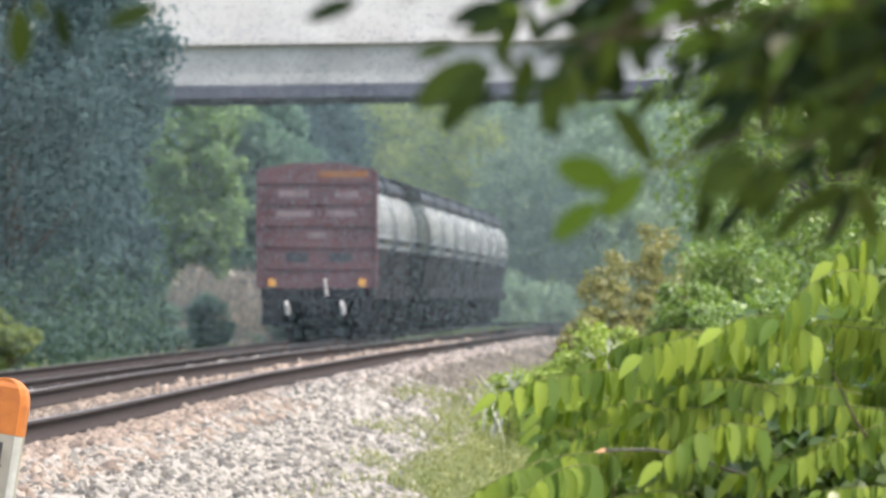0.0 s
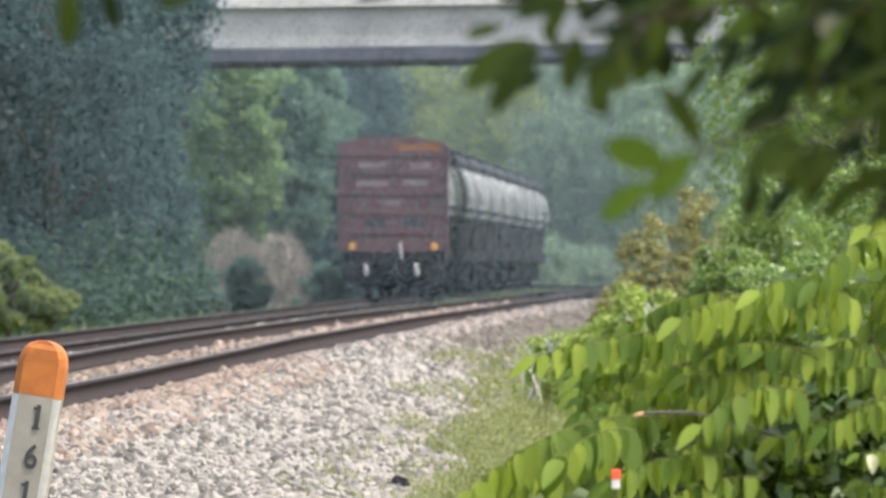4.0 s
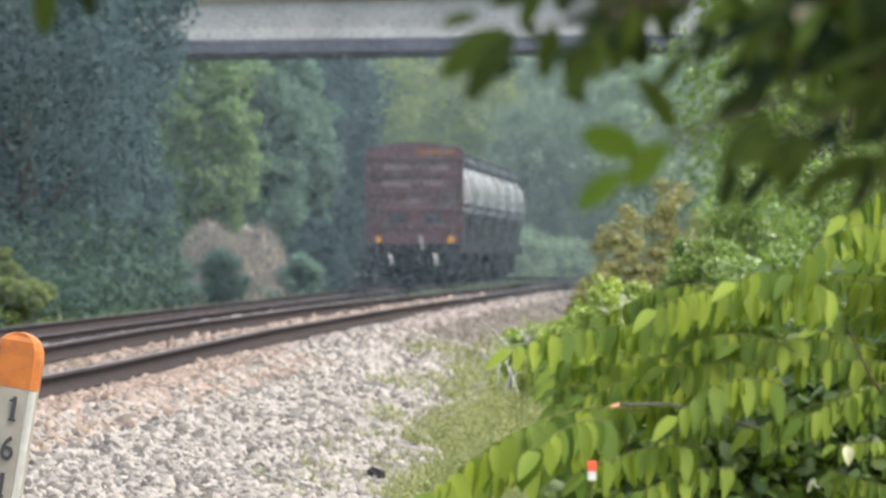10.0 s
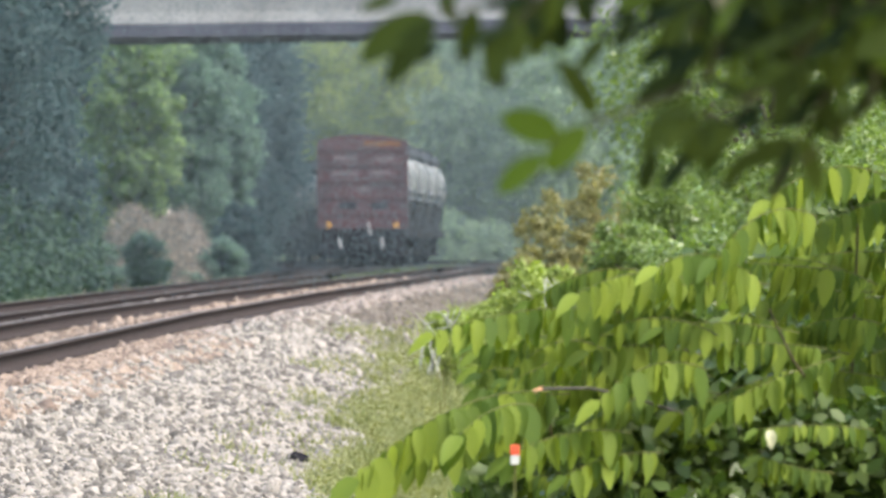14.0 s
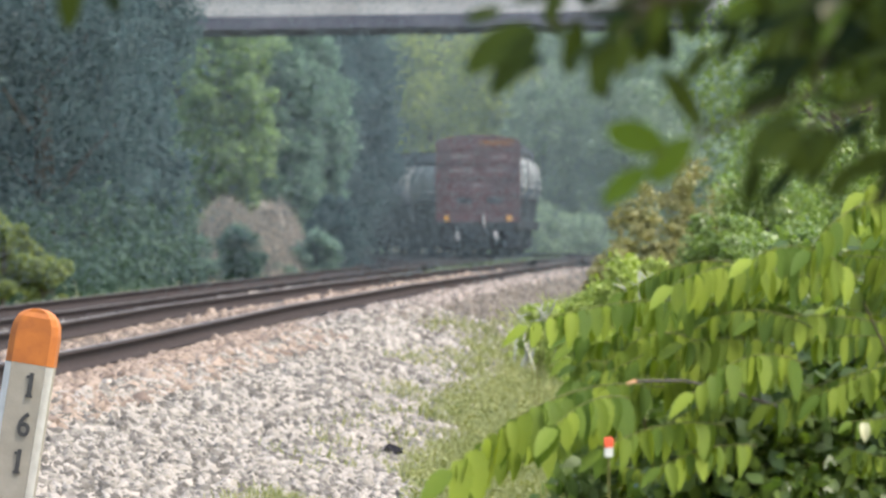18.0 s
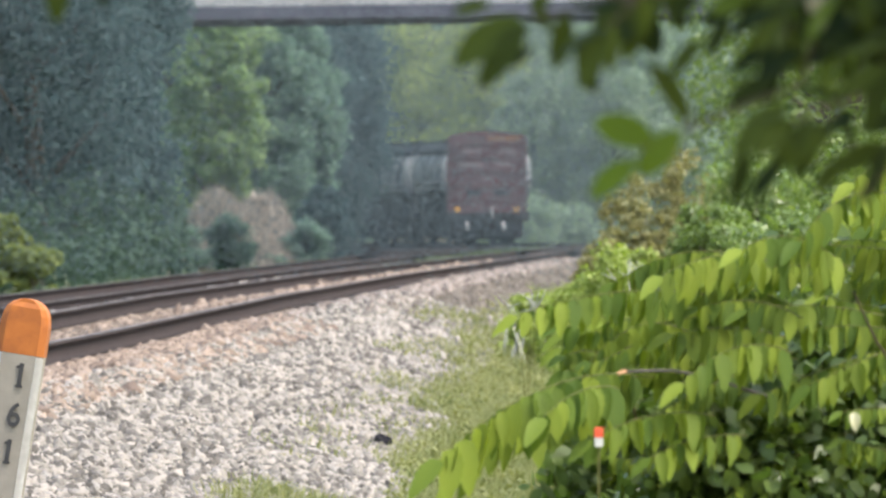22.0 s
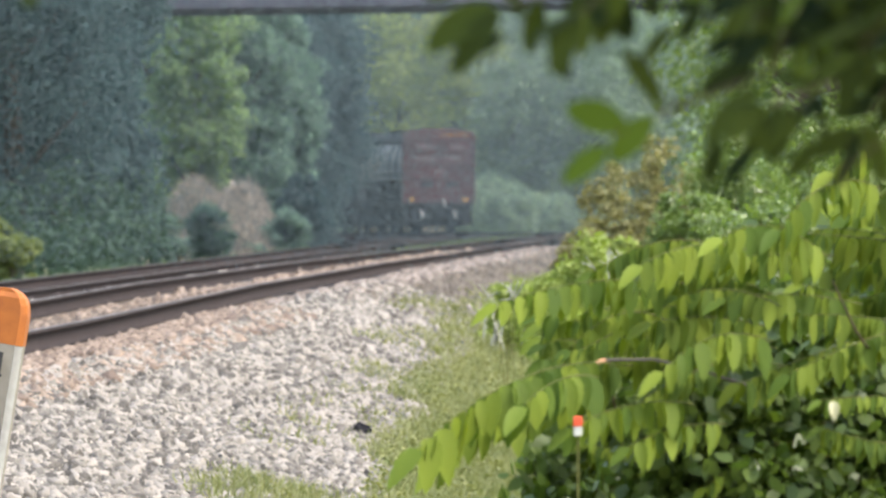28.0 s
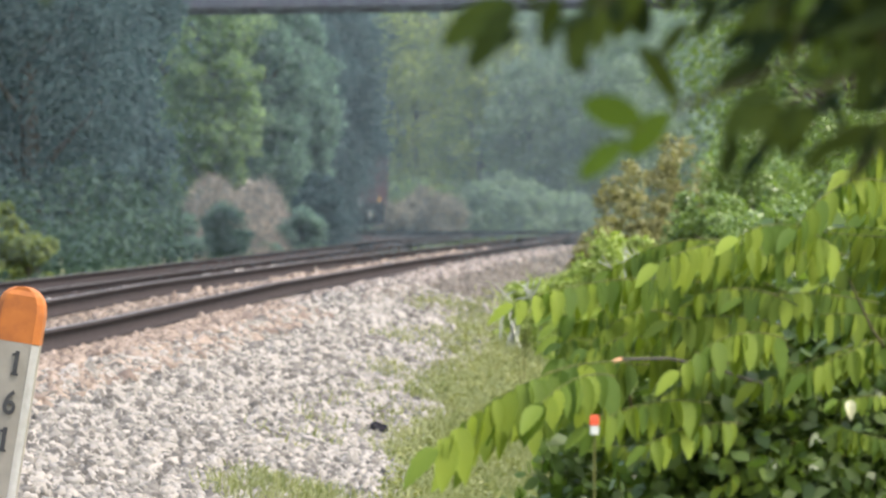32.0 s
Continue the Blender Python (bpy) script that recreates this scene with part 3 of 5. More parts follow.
def dry_bank():
    """The foot of the road embankment beyond the bridge, with tufts of dry grass on it."""
    r = np.random.default_rng(29)

    def height(x, y):
        hump = np.exp(-((x + 6.4) / 1.9) ** 4) * np.clip((y - 385) / 10, 0, 1)
        return rise(y) - 1.2 + 3.0 * hump * (0.85 + 0.15 * np.sin(2.1 * x + 0.6 * y))
    xs, ys = np.linspace(-9.6, -3.6, 31), np.linspace(384, 408, 25)
    X, Y = np.meshgrid(xs, ys)
    v = np.stack([X, Y, height(X, Y) + r.normal(0, 0.05, X.shape)], -1).reshape(-1, 3)
    f = [(i * 31 + j, i * 31 + j + 1, (i + 1) * 31 + j + 1, (i + 1) * 31 + j) for i in range(24) for j in range(30)]
    bank = put("bank", mesh_of("bank", v, f, M_BANK))
    tagged(bank, "pale dry earth bank beyond the bridge", "bank", kind="structure")
    n = 12000
    p = np.stack([r.normal(-6.4, 1.3, n), r.uniform(386, 398, n), np.zeros(n)], -1)
    p[:, 2] = height(p[:, 0], p[:, 1]) - 0.03
    tip = p + np.stack([r.normal(0, 0.16, n), r.normal(0, 0.16, n), r.uniform(0.15, 0.6, n)], -1)
    a = r.uniform(0, 6.3, n)
    side = np.stack([np.cos(a), np.sin(a), 0 * a], -1) * 0.02
    tri = np.stack([p - side, p + side, tip], 1).reshape(-1, 3)
    tagged(put("dry_grass", mesh_of("dry_grass", tri, np.arange(3 * n).reshape(-1, 3), M_DRYGRASS)), "pale dry grass tufts on the bank", "grass", kind="stuff")


dry_bank()
VERGE = [(2.35, 186, 1.9, 0.5, M_BROWNBUSH), (2.75, 188, 2.5, 0.6, M_BROWNBUSH), (3.2, 192, 3.0, 0.8, M_BROWNBUSH), (3.8, 196, 3.3, 0.9, M_BROWNBUSH), (4.7, 188, 3.5, 1.1, M_BUSH), (1.22, 150, 1.25, 0.5, M_LUSH), (1.55, 146, 1.55, 0.55, M_LUSH), (2.0, 143, 1.75, 0.6, M_LUSH), (0.95, 152, 0.8, 0.4, M_LUSH), (2.0, 168, 1.5, 0.5, M_LUSH), (2.75, 136, 1.7, 0.65, M_BUSH), (3.4, 128, 2.4, 0.8, M_BUSH), (3.0, 112, 2.3, 0.7, M_BUSH),
         (3.8, 105, 3.2, 0.9, M_BUSH), (2.8, 98, 2.5, 0.6, M_BUSH), (3.6, 92, 3.3, 0.8, M_BUSH), (4.7, 120, 3.7, 1.1, M_BUSH), (4.5, 98, 3.7, 0.9, M_BUSH), (2.6, 170, 1.7, 0.6, M_LUSH), (3.6, 165, 2.6, 0.8, M_BUSH)]
for i, (x, y, h, r, m) in enumerate(VERGE):
    brown = m is M_BROWNBUSH
    tree("shrub", x, y, h, r, m, 100 + i, "browning scrubby bush on the verge" if brown else "sunlit yellow-green low shrub on the verge" if m is M_LUSH else "sunlit green shrub on the verge", "shrub", count=60 if brown else 46, per=100 if brown else 150, leaf=0.088 if brown else 0.068 if y < 150 else 0.09, group="shrubs on the verge", clump=(0.12, 0.3) if brown else (0.16, 0.36), ruffle=0.8)
for i, (x, y, h, r) in enumerate([(7.5, 230, 9, 3.2), (11.5, 225, 10, 3.6), (8.0, 262, 11, 3.6), (13, 300, 13, 5), (9.5, 340, 12, 4.5), (17, 260, 13, 5)]):
    tree("tree", x, y, h, r, M_BUSH, 120 + i, "green tree on the verge beside the near track", count=80, per=80, leaf=0.22, group="trees on the verge")


# woods that close the view behind the curve and beside the line
def woods(name, seed, spans, mat, label, leaf=0.42):
    """Crowns packed along spans (x0, y0, x1, y1, height, clumps)."""
    g = np.random.default_rng(seed)
    cs, rs = [], []
    for x0, y0, x1, y1, h, n in spans:
        k = g.random(n)
        c = np.stack([x0 + (x1 - x0) * k + g.normal(0, 0.8, n), y0 + (y1 - y0) * k + g.normal(0, 2.5, n), -0.8 + h * g.random(n) ** 0.9], -1)
        cs.append(c)
        rs.append(g.uniform(0.5, 1.3, n))
    p, o = shell(g, np.concatenate(cs), np.concatenate(rs), 62)
    p[:, 2] = np.maximum(p[:, 2], -1.1) + rise(p[:, 1])
    tagged(put(name, leaf_mesh(name, g, p, o, leaf * 1.15, mat, 1.05, far=True)), label, "woods", kind="stuff")


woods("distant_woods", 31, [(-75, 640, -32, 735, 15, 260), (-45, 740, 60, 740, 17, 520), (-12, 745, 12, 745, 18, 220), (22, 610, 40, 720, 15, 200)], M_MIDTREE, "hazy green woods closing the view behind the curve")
woods("undergrowth", 32, [(-2.5, 646, 24, 648, 3.2, 150), (9.0, 300, 16, 600, 4.0, 170)], M_LIGHTTREE, "pale green undergrowth at the foot of the trees", 0.3)
woods("undergrowth", 34, [(-13, 292, -6.8, 304, 1.2, 80), (-24, 312, -7.6, 312, 2.4, 90)], M_LOWSHADE, "undergrowth beside the far track, green darkened for shade", 0.2)
woods("undergrowth", 33, [(-12, 420, -5.4, 500, 3.0, 80), (-12, 520, -5.2, 545, 3.0, 70)], M_DARKTREE, "dark undergrowth at the foot of the trees", 0.28)


# ---- blue-grey flakes added to imitate haze in the distant air ----
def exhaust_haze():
    """Countless tiny solid flakes standing in for haze, evenly thick along the line and low as far as the bridge."""
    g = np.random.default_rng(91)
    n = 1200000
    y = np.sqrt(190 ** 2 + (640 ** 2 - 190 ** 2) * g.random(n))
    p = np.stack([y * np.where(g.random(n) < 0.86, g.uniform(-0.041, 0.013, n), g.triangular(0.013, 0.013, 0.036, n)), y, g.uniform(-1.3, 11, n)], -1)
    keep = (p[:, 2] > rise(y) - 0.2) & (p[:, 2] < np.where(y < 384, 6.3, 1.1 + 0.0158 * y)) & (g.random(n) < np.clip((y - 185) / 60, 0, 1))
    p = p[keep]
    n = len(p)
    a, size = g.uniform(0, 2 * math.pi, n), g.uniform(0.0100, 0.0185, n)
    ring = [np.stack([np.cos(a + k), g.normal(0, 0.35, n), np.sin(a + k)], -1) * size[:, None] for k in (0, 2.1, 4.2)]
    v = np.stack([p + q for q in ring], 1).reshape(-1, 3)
    tagged(put("exhaust_haze", mesh_of("exhaust_haze", v, np.arange(3 * n).reshape(-1, 3), M_HAZE)), "tiny blue-grey flakes standing in for haze over the tracks", "haze", kind="stuff")


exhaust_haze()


# ---- grass: blades in tufts ----
def grass(name, seed, boxes, mat, height, label, width=0.012, flop=0.5, bunch=22):
    """Blades over patches given as (s0, s1, w0, w1, count) along and beside the line."""
    rng = np.random.default_rng(seed)
    allv = []
    for s0, s1, w0, w1, n in boxes:
        tufts = max(4, n // bunch)
        ts, tw = s0 + (s1 - s0) * rng.random(tufts), w0 + (w1 - w0) * rng.random(tufts)
        k = rng.integers(0, tufts, n)
        s, w = ts[k] + rng.normal(0, 0.10, n), tw[k] + rng.normal(0, 0.07, n)
        z = level(w, s) - 0.02
        p = np.stack([-6.63 + SLOPE * s + w, s, z], -1)
        h = height * rng.uniform(0.35, 1.2, n)[:, None]
        a = rng.uniform(0, 2 * math.pi, n)
        side = np.stack([np.cos(a), np.sin(a), np.zeros(n)], -1)
        lean = np.stack([rng.normal(0, flop, n), rng.normal(0, flop, n), np.ones(n)], -1)
        lean /= np.linalg.norm(lean, axis=1)[:, None]
        bend = np.stack([rng.normal(0, flop, n), rng.normal(0, flop, n), np.full(n, 0.35)], -1)
        m = p + lean * h * 0.55
        t = m + bend * h * 0.5
        wd = width * (0.6 + s[:, None] / 200)
        allv.append(np.stack([p - side * wd, p + side * wd, m + side * wd * 0.7, t, m - side * wd * 0.7], 1))
    v = np.concatenate(allv)
    f = (np.array([(0, 1, 2), (0, 2, 4), (4, 2, 3)])[None] + 5 * np.arange(len(v))[:, None, None]).reshape(-1, 3)
    return tagged(put(name, mesh_of(name, v.reshape(-1, 3), f, mat)), label, "grass", kind="stuff")


grass("verge_grass", 5, [(60, 76, 4.3, 5.4, 4000), (74, 81, 3.3, 4.5, 3400), (74, 96, 4.15, 5.6, 14000), (92, 116, 3.8, 5.6, 26000), (112, 136, 3.35, 5.6, 28000), (132, 165, 2.8, 5.8, 15000), (160, 240, 2.5, 5.8, 7000), (88, 150, 3.0, 4.2, 2000), (155, 172, 2.15, 2.7, 700), (132, 142, 2.45, 2.8, 420), (116, 122, 2.9, 3.2, 300)], M_GRASS, 0.24, "yellow-green grass and weeds on the verge", width=0.0062)
def verge_weeds():
    """Low broad-leaved weeds scattered through the grass."""
    g = np.random.default_rng(44)
    k = 170
    ys = g.uniform(72, 150, k)
    ws = np.interp(ys, [72, 105, 127, 150], [4.2, 3.9, 3.45, 3.0]) + np.abs(g.normal(0, 0.75, k))
    c = np.stack([-6.63 + SLOPE * ys + ws, ys, level(ws, ys) + g.uniform(0.05, 0.22, k)], -1)
    p, o = shell(g, c, g.uniform(0.06, 0.17, k), 36)
    tagged(put("verge_weeds", leaf_mesh("verge_weeds", g, p, o, 0.045, M_GRASS, 0.5, 0.4, 0.7)), "low broad-leaved green weeds in the verge grass", "weed", kind="stuff")


verge_weeds()
grass("tall_weeds", 15, [(140, 176, 4.1, 4.9, 1500), (176, 200, 3.4, 4.6, 1500), (156, 176, 3.4, 4.1, 400)], M_LUSH, 0.95, "tall yellow-green weeds before the scrub on the verge", width=0.008, flop=0.35, bunch=14)
grass("pale_stalks", 12, [(148, 150, 3.55, 3.9, 14), (124, 126, 4.6, 5.2, 16)], M_STRAW, 0.85, "a few pale dry grass stalks standing above the verge", width=0.012, flop=0.3)
# added weeds whose green stands in for trees mirrored over the hot bed
grass("weeds_between_tracks", 19, [(215, 330, -3.0, -2.3, 3000), (240, 330, -9.0, -7.2, 3000)], M_BETWEEN, 0.3, "low blue-green weeds standing in for a mirage strip by the tracks", width=0.012, flop=0.7, bunch=9)
grass("trackside_weeds", 9, [(190, 420, -9.2, -6.9, 9000), (330, 520, -2.9, -2.3, 3000)], M_WEED, 0.35, "dark green weeds between and beside the tracks, imitating mirage green", width=0.02, flop=0.6)


# ---- milepost ----
def milepost():
    p = tagged(new("milepost"), "leaning concrete milepost with orange top and black numbers 161", "milepost")
    p.matrix_basis = Matrix.Translation((-2.347, 63, -1.0)) @ Matrix.Rotation(radians(9.2), 4, "Y") @ Matrix.Rotation(radians(-4), 4, "Z")
    W, T, H, C = 0.122, 0.09, 1.66, 0.034      # half width, half depth, height, chamfer
    ring = [(-W, T), (-W, -T + C), (-W + C, -T), (W - C, -T), (W, -T + C), (W, T)]

    def shaft(z0, z1, grow=0.0):
        bm = bmesh.new()
        lo = [bm.verts.new((x * (1 + grow), y * (1 + grow), z0)) for x, y in ring]
        hi = [bm.verts.new((x * (1 + grow), y * (1 + grow), z1)) for x, y in ring]
        for i in range(6):
            bm.faces.new((lo[i], lo[(i + 1) % 6], hi[(i + 1) % 6], hi[i]))
        bm.faces.new(lo[::-1])
        bm.faces.new(hi)
        return bm
    part("shaft", shaft(-0.4, H - 0.283), M_POST, p, "grey concrete shaft")
    bm = bmesh.new()
    rows = []
    for z, k in [(H - 0.283, 1.0), (H - 0.13, 1.0), (H - 0.08, 0.93), (H - 0.045, 0.80), (H - 0.02, 0.6), (H - 0.004, 0.3), (H, 0.08)]:
        rows.append([bm.verts.new((x * k * 1.012, y * (1.012 if k > 0.7 else 0.9), z)) for x, y in ring])
    for a, b in zip(rows, rows[1:]):
        for i in range(6):
            bm.faces.new((a[i], a[(i + 1) % 6], b[(i + 1) % 6], b[i]))
    bm.faces.new(rows[0][::-1])
    bm.faces.new(rows[-1])
    part("top", bm, M_ORANGE, p, "orange painted rounded top")
    for sx in (-1, 1):
        bm = bmesh.new()
        q = [(sx * (W - C), -T - 0.002), (sx * W, -T + C - 0.002), (sx * (W + 0.002), -T + C), (sx * (W - C + 0.002), -T)]
        lo = [bm.verts.new((x, y, 0.0)) for x, y in q]
        hi = [bm.verts.new((x, y, H - 0.288)) for x, y in q]
        for i in range(4):
            bm.faces.new((lo[i], lo[(i + 1) % 4], hi[(i + 1) % 4], hi[i]))
        bm.faces.new(lo[::-1])
        bm.faces.new(hi)
        bmesh.ops.recalc_face_normals(bm, faces=bm.faces)
        part("painted_edge", bm, M_WHITEPAINT, p, "chipped white painted chamfer")
    for ch, z in (("1", H - 0.452), ("6", H - 0.648), ("1", H - 0.842)):
        at = Matrix.Translation((0.025, -T - 0.006, z)) @ Matrix.Rotation(radians(90), 4, "X") @ Matrix.Diagonal((0.85, 1, 1, 1))
        if ch == "1":       # an upright stroke with a flag and a foot
            bm = box(-0.013, 0.013, 0.0, 0.126, -0.002, 0.002)
            add_box(bm, -0.022, 0.022, 0.0, 0.014, -0.0022, 0.0022)
            add_box(bm, -0.030, -0.011, 0.098, 0.112, -0.0022, 0.0022)
            part("number", bm, M_INK, p, "black painted number", at)
            continue
        cu = bpy.data.curves.new("number", "FONT")
        cu.body, cu.size, cu.align_x, cu.extrude, cu.offset = ch, 0.172, "CENTER", 0.002, 0.0025
        ob = new("number", cu)
        dg = bpy.context.evaluated_depsgraph_get()
        me = bpy.data.meshes.new_from_object(ob.evaluated_get(dg))
        bpy.data.objects.remove(ob)
        me.materials.clear()
        me.materials.append(M_INK)
        put("number", me, p, at, "black painted number")
    return p


milepost()


# ---- the departing freight train ----
def grow(profile, y0, y1, mat, name, parent, label="", smooth=False):
    bm = bmesh.new()
    a = [bm.verts.new((x, y0, z)) for x, z in profile]
    b = [bm.verts.new((x, y1, z)) for x, z in profile]
    k = len(profile)
    for i in range(k):
        bm.faces.new((a[i], a[(i + 1) % k], b[(i + 1) % k], b[i]))
    bm.faces.new(a[::-1])
    bm.faces.new(b)
    bmesh.ops.recalc_face_normals(bm, faces=bm.faces)
    if smooth:
        bmesh.ops.bevel(bm, geom=[e for e in bm.edges if abs(e.verts[0].co.y - e.verts[1].co.y) > 1], offset=0.16, segments=2, affect="EDGES", profile=0.5)
        for q in bm.faces:
            q.smooth = len(q.verts) == 4
    return part(name, bm, mat, parent, label)


CAR, GAP = 17.2, 1.1


def freight_car(last):
    c = tagged(new("freight_car"), "last grey hopper car with a red-brown ribbed end" if last else "grey round-sided hopper car with a dark roof", "freight car", "cars of the train")
    y0, y1 = 0.9, CAR - 0.9
    grow([(-1.50, 2.30), (-1.57, 2.55), (-1.61, 2.85), (-1.58, 3.3), (-1.46, 3.7), (-1.26, 3.98), (1.26, 3.98), (1.46, 3.7), (1.58, 3.3), (1.61, 2.85), (1.57, 2.55), (1.50, 2.30)], y0, y1, M_CAR_SIDE, "body", c, "grey rounded side with pale streaks painted as sun glints", True)
    grow([(-1.28, 3.984), (-1.34, 4.12), (-1.2, 4.36), (-0.8, 4.46), (0.8, 4.46), (1.2, 4.36), (1.34, 4.12), (1.28, 3.984)], y0, y1, M_CAR_ROOF, "roof", c, "dark roof")
    for y in (2.6, 5.6, 8.6, 11.6, 14.2):
        hatch = part("hatch", box(-0.45, 0.45, y, y + 1.1, 4.46, 4.62, 0.03), M_CAR_ROOF, c)
        for x in (-0.3, 0.3):
            part("latch", box(x - 0.04, x + 0.04, y - 0.06, y + 0.05, 4.47, 4.66, 0.01), M_CAR_DARK, hatch)
    for x in (-0.78, 0.78):
        part("running_board", box(x - 0.2, x + 0.2, y0 - 0.3, y1 + 0.3, 4.5, 4.56), M_CAR_ROOF, c, "dark steel walkway along the roof")
    # lower side coloured black where the rounded body would throw shade
    grow([(-1.48, 2.296), (1.48, 2.296), (1.25, 1.0), (-1.25, 1.0)], y0, y1, M_CAR_DARK, "underbody", c, "grimy lower side, blackened for shade under the round body")
    for x in (-1.44, 1.44):
        part("side_sill", box(x - 0.05, x + 0.05, 0.5, CAR - 0.5, 1.05, 1.42, 0.02), M_CAR_DARK, c, "grimy black side sill")
    for y in (4.9, 8.6, 12.3):
        grow([(-1.2, 0.996), (1.2, 0.996), (0.8, 0.28), (-0.8, 0.28)], y - 1.6, y + 1.6, M_CAR_DARK, "hopper_bay", c)
    part("sill", box(-0.35, 0.35, 0.1, CAR - 0.1, 0.6, 0.994), M_CAR_DARK, c)
    for y, s in ((0.42, -1), (CAR - 0.42, 1)):
        ya, yb = sorted((y, y - s * 0.5))
        if not (last and s < 0):
            part("end_frame", box(-1.3, 1.3, ya, yb, 1.1, 1.5, 0.02), M_CAR_DARK, c)
            part("end_sheet", box(-1.2, 1.2, *sorted((y - s * 0.42, y - s * 0.5)), 1.5, 3.9, 0.02), M_CAR_SIDE, c)
            continue
        end = grow([(-1.6, 1.36), (-1.6, 4.40), (-1.5, 4.52), (-0.6, 4.68), (0.6, 4.68), (1.5, 4.52), (1.6, 4.40), (1.6, 1.36)], ya, yb, M_CAR_END, "end_wall", c, "oxide red ribbed end wall")
        face = y + s * 0.001
        for z in (1.85, 2.42, 3.0, 3.57, 4.12):
            fa, fb = sorted((face, face + s * 0.03))
            part("rib", box(-1.52, 1.52, fa, fb, z, z + 0.15, 0.01), M_CAR_END, end)
        for x in (-1.56, 1.56):
            part("corner_post", box(x - 0.05, x + 0.05, *sorted((face, face + s * 0.05)), 1.38, 4.38, 0.01), M_CAR_END, end)
        part("rust_patch", box(0.05, 1.35, *sorted((face, face + s * 0.006)), 4.30, 4.46), M_CAR_RUST, end, "orange rusty patch under the roof edge")
        fa, fb = sorted((face, face + s * 0.05))
        for x in (-1.19, 1.19):
            part("reflector", box(x - 0.10, x + 0.10, fa, fb, 1.40, 1.60, 0.02), M_YELLOW, end, "yellow corner marker")
        for x, z, w in ((-0.62, 3.86, 0.40), (0.80, 3.84, 0.30), (-0.62, 3.32, 0.46), (0.66, 3.34, 0.36), (-0.02, 2.76, 0.24)):
            part("marking", box(x - w, x + w, *sorted((face, face + s * 0.012)), z - 0.09, z + 0.09), M_CHALK, end, "unreadable chalky white marking")
        for x in (-0.52, 0.62):
            part("plate", box(x - 0.30, x + 0.30, *sorted((face, face + s * 0.014)), 2.06, 2.3), M_CAR_ROOF, end, "dark steel plate")
        for k in range(6):
            part("ladder_rung", box(-1.5, -1.12, *sorted((face + s * 0.06, face + s * 0.085)), 1.75 + 0.42 * k, 1.775 + 0.42 * k), M_CAR_END, end)
        part("end_sill", box(-1.45, 1.45, ya, yb, 1.02, 1.355, 0.02), M_CAR_DARK, c, "grimy black end sill")
        part("coupler", box(-0.14, 0.14, *sorted((y, y + s * 0.85)), 0.72, 1.02, 0.04), M_CAR_DARK, c)
        for x in (-0.80, 0.67):
            hose = add_tube(bmesh.new(), (x - 0.01, y + s * 0.15, 1.02), (x + 0.02, y + s * 0.22, 0.86), 0.05, 0.07)
            add_tube(hose, (x + 0.02, y + s * 0.22, 0.86), (x + 0.04, y + s * 0.2, 0.66), 0.085, 0.06)
            part("air_hose", hose, M_HOSE, c, "pale air hose")
        part("uncoupling_lever", add_tube(bmesh.new(), (0.2, y + s * 0.12, 1.62), (0.26, y + s * 0.12, 1.15), 0.045, 0.04), M_HOSE, c, "pale uncoupling lever")
        for x in (-1.22, 1.22):
            part("end_step", box(x - 0.24, x + 0.24, *sorted((y - s * 0.3, y + s * 0.05)), 0.38, 1.016, 0.02), M_CAR_DARK, c)
    for y in (2.4, CAR - 2.4):
        bogie = part("bogie", box(-1.2, 1.2, y - 0.3, y + 0.3, 0.3, 0.98, 0.05), M_CAR_DARK, c)
        for x in (-1.12, 1.12):
            part("side_frame", box(x - 0.1, x + 0.1, y - 1.15, y + 1.15, 0.32, 0.72, 0.06), M_CAR_DARK, bogie)
        for dy in (-0.88, 0.88):
            bm = add_tube(bmesh.new(), (-0.9, 0, 0), (0.9, 0, 0), 0.08, 0.08, 10)
            for x in (-0.77, 0.77):
                add_tube(bm, (x - 0.07, 0, 0), (x + 0.07, 0, 0), 0.425, 0.425, 24)
                add_tube(bm, (x * 1.1, 0, 0), (x * 1.12, 0, 0), 0.30, 0.26, 16)
            part("wheelset", bm, M_CAR_DARK, bogie, at=Matrix.Translation((0, y + dy, 0.425)))
    return c


last_car, other_car = freight_car(True), freight_car(False)
TRAIN = [last_car, other_car] + [copy_thing(other_car, Matrix.Identity(4)) for _ in range(14)]


# ---- leafy shrub with compound leaves in the near verge ----
def leaflet_mesh(name, width, fold, curl, mat, root=0.5, point=0.95):
    """A pointed leaf of unit length along y, folded along its midrib."""
    v, f, peak = [], [], root / (root + point)
    for i in range(12):
        y = i / 11
        w = (y ** root * (1 - y) ** point / (peak ** root * (1 - peak) ** point) + 0.05 * (1 - y)) * (1.0 if i % 2 else 0.87)      # small teeth along the margin
        z = -curl * y * y
        v += [(-w * width / 2, y, z + fold * w * width), (0, y, z), (w * width / 2, y, z + fold * w * width)]
    for i in range(11):
        a = 3 * i
        f += [(a, a + 1, a + 4, a + 3), (a + 1, a + 2, a + 5, a + 4)]
    me = mesh_of(name, v, f, mat)
    me.polygons.foreach_set("use_smooth", [True] * len(me.polygons))
    return me


LEAFLETS = [leaflet_mesh("leaflet", 0.44, 0.14, 0.07, M_FROND), leaflet_mesh("leaflet", 0.40, 0.24, 0.13, M_FROND), leaflet_mesh("leaflet", 0.47, 0.06, 0.06, M_FROND), leaflet_mesh("leaflet", 0.42, 0.3, 0.17, M_FROND)]


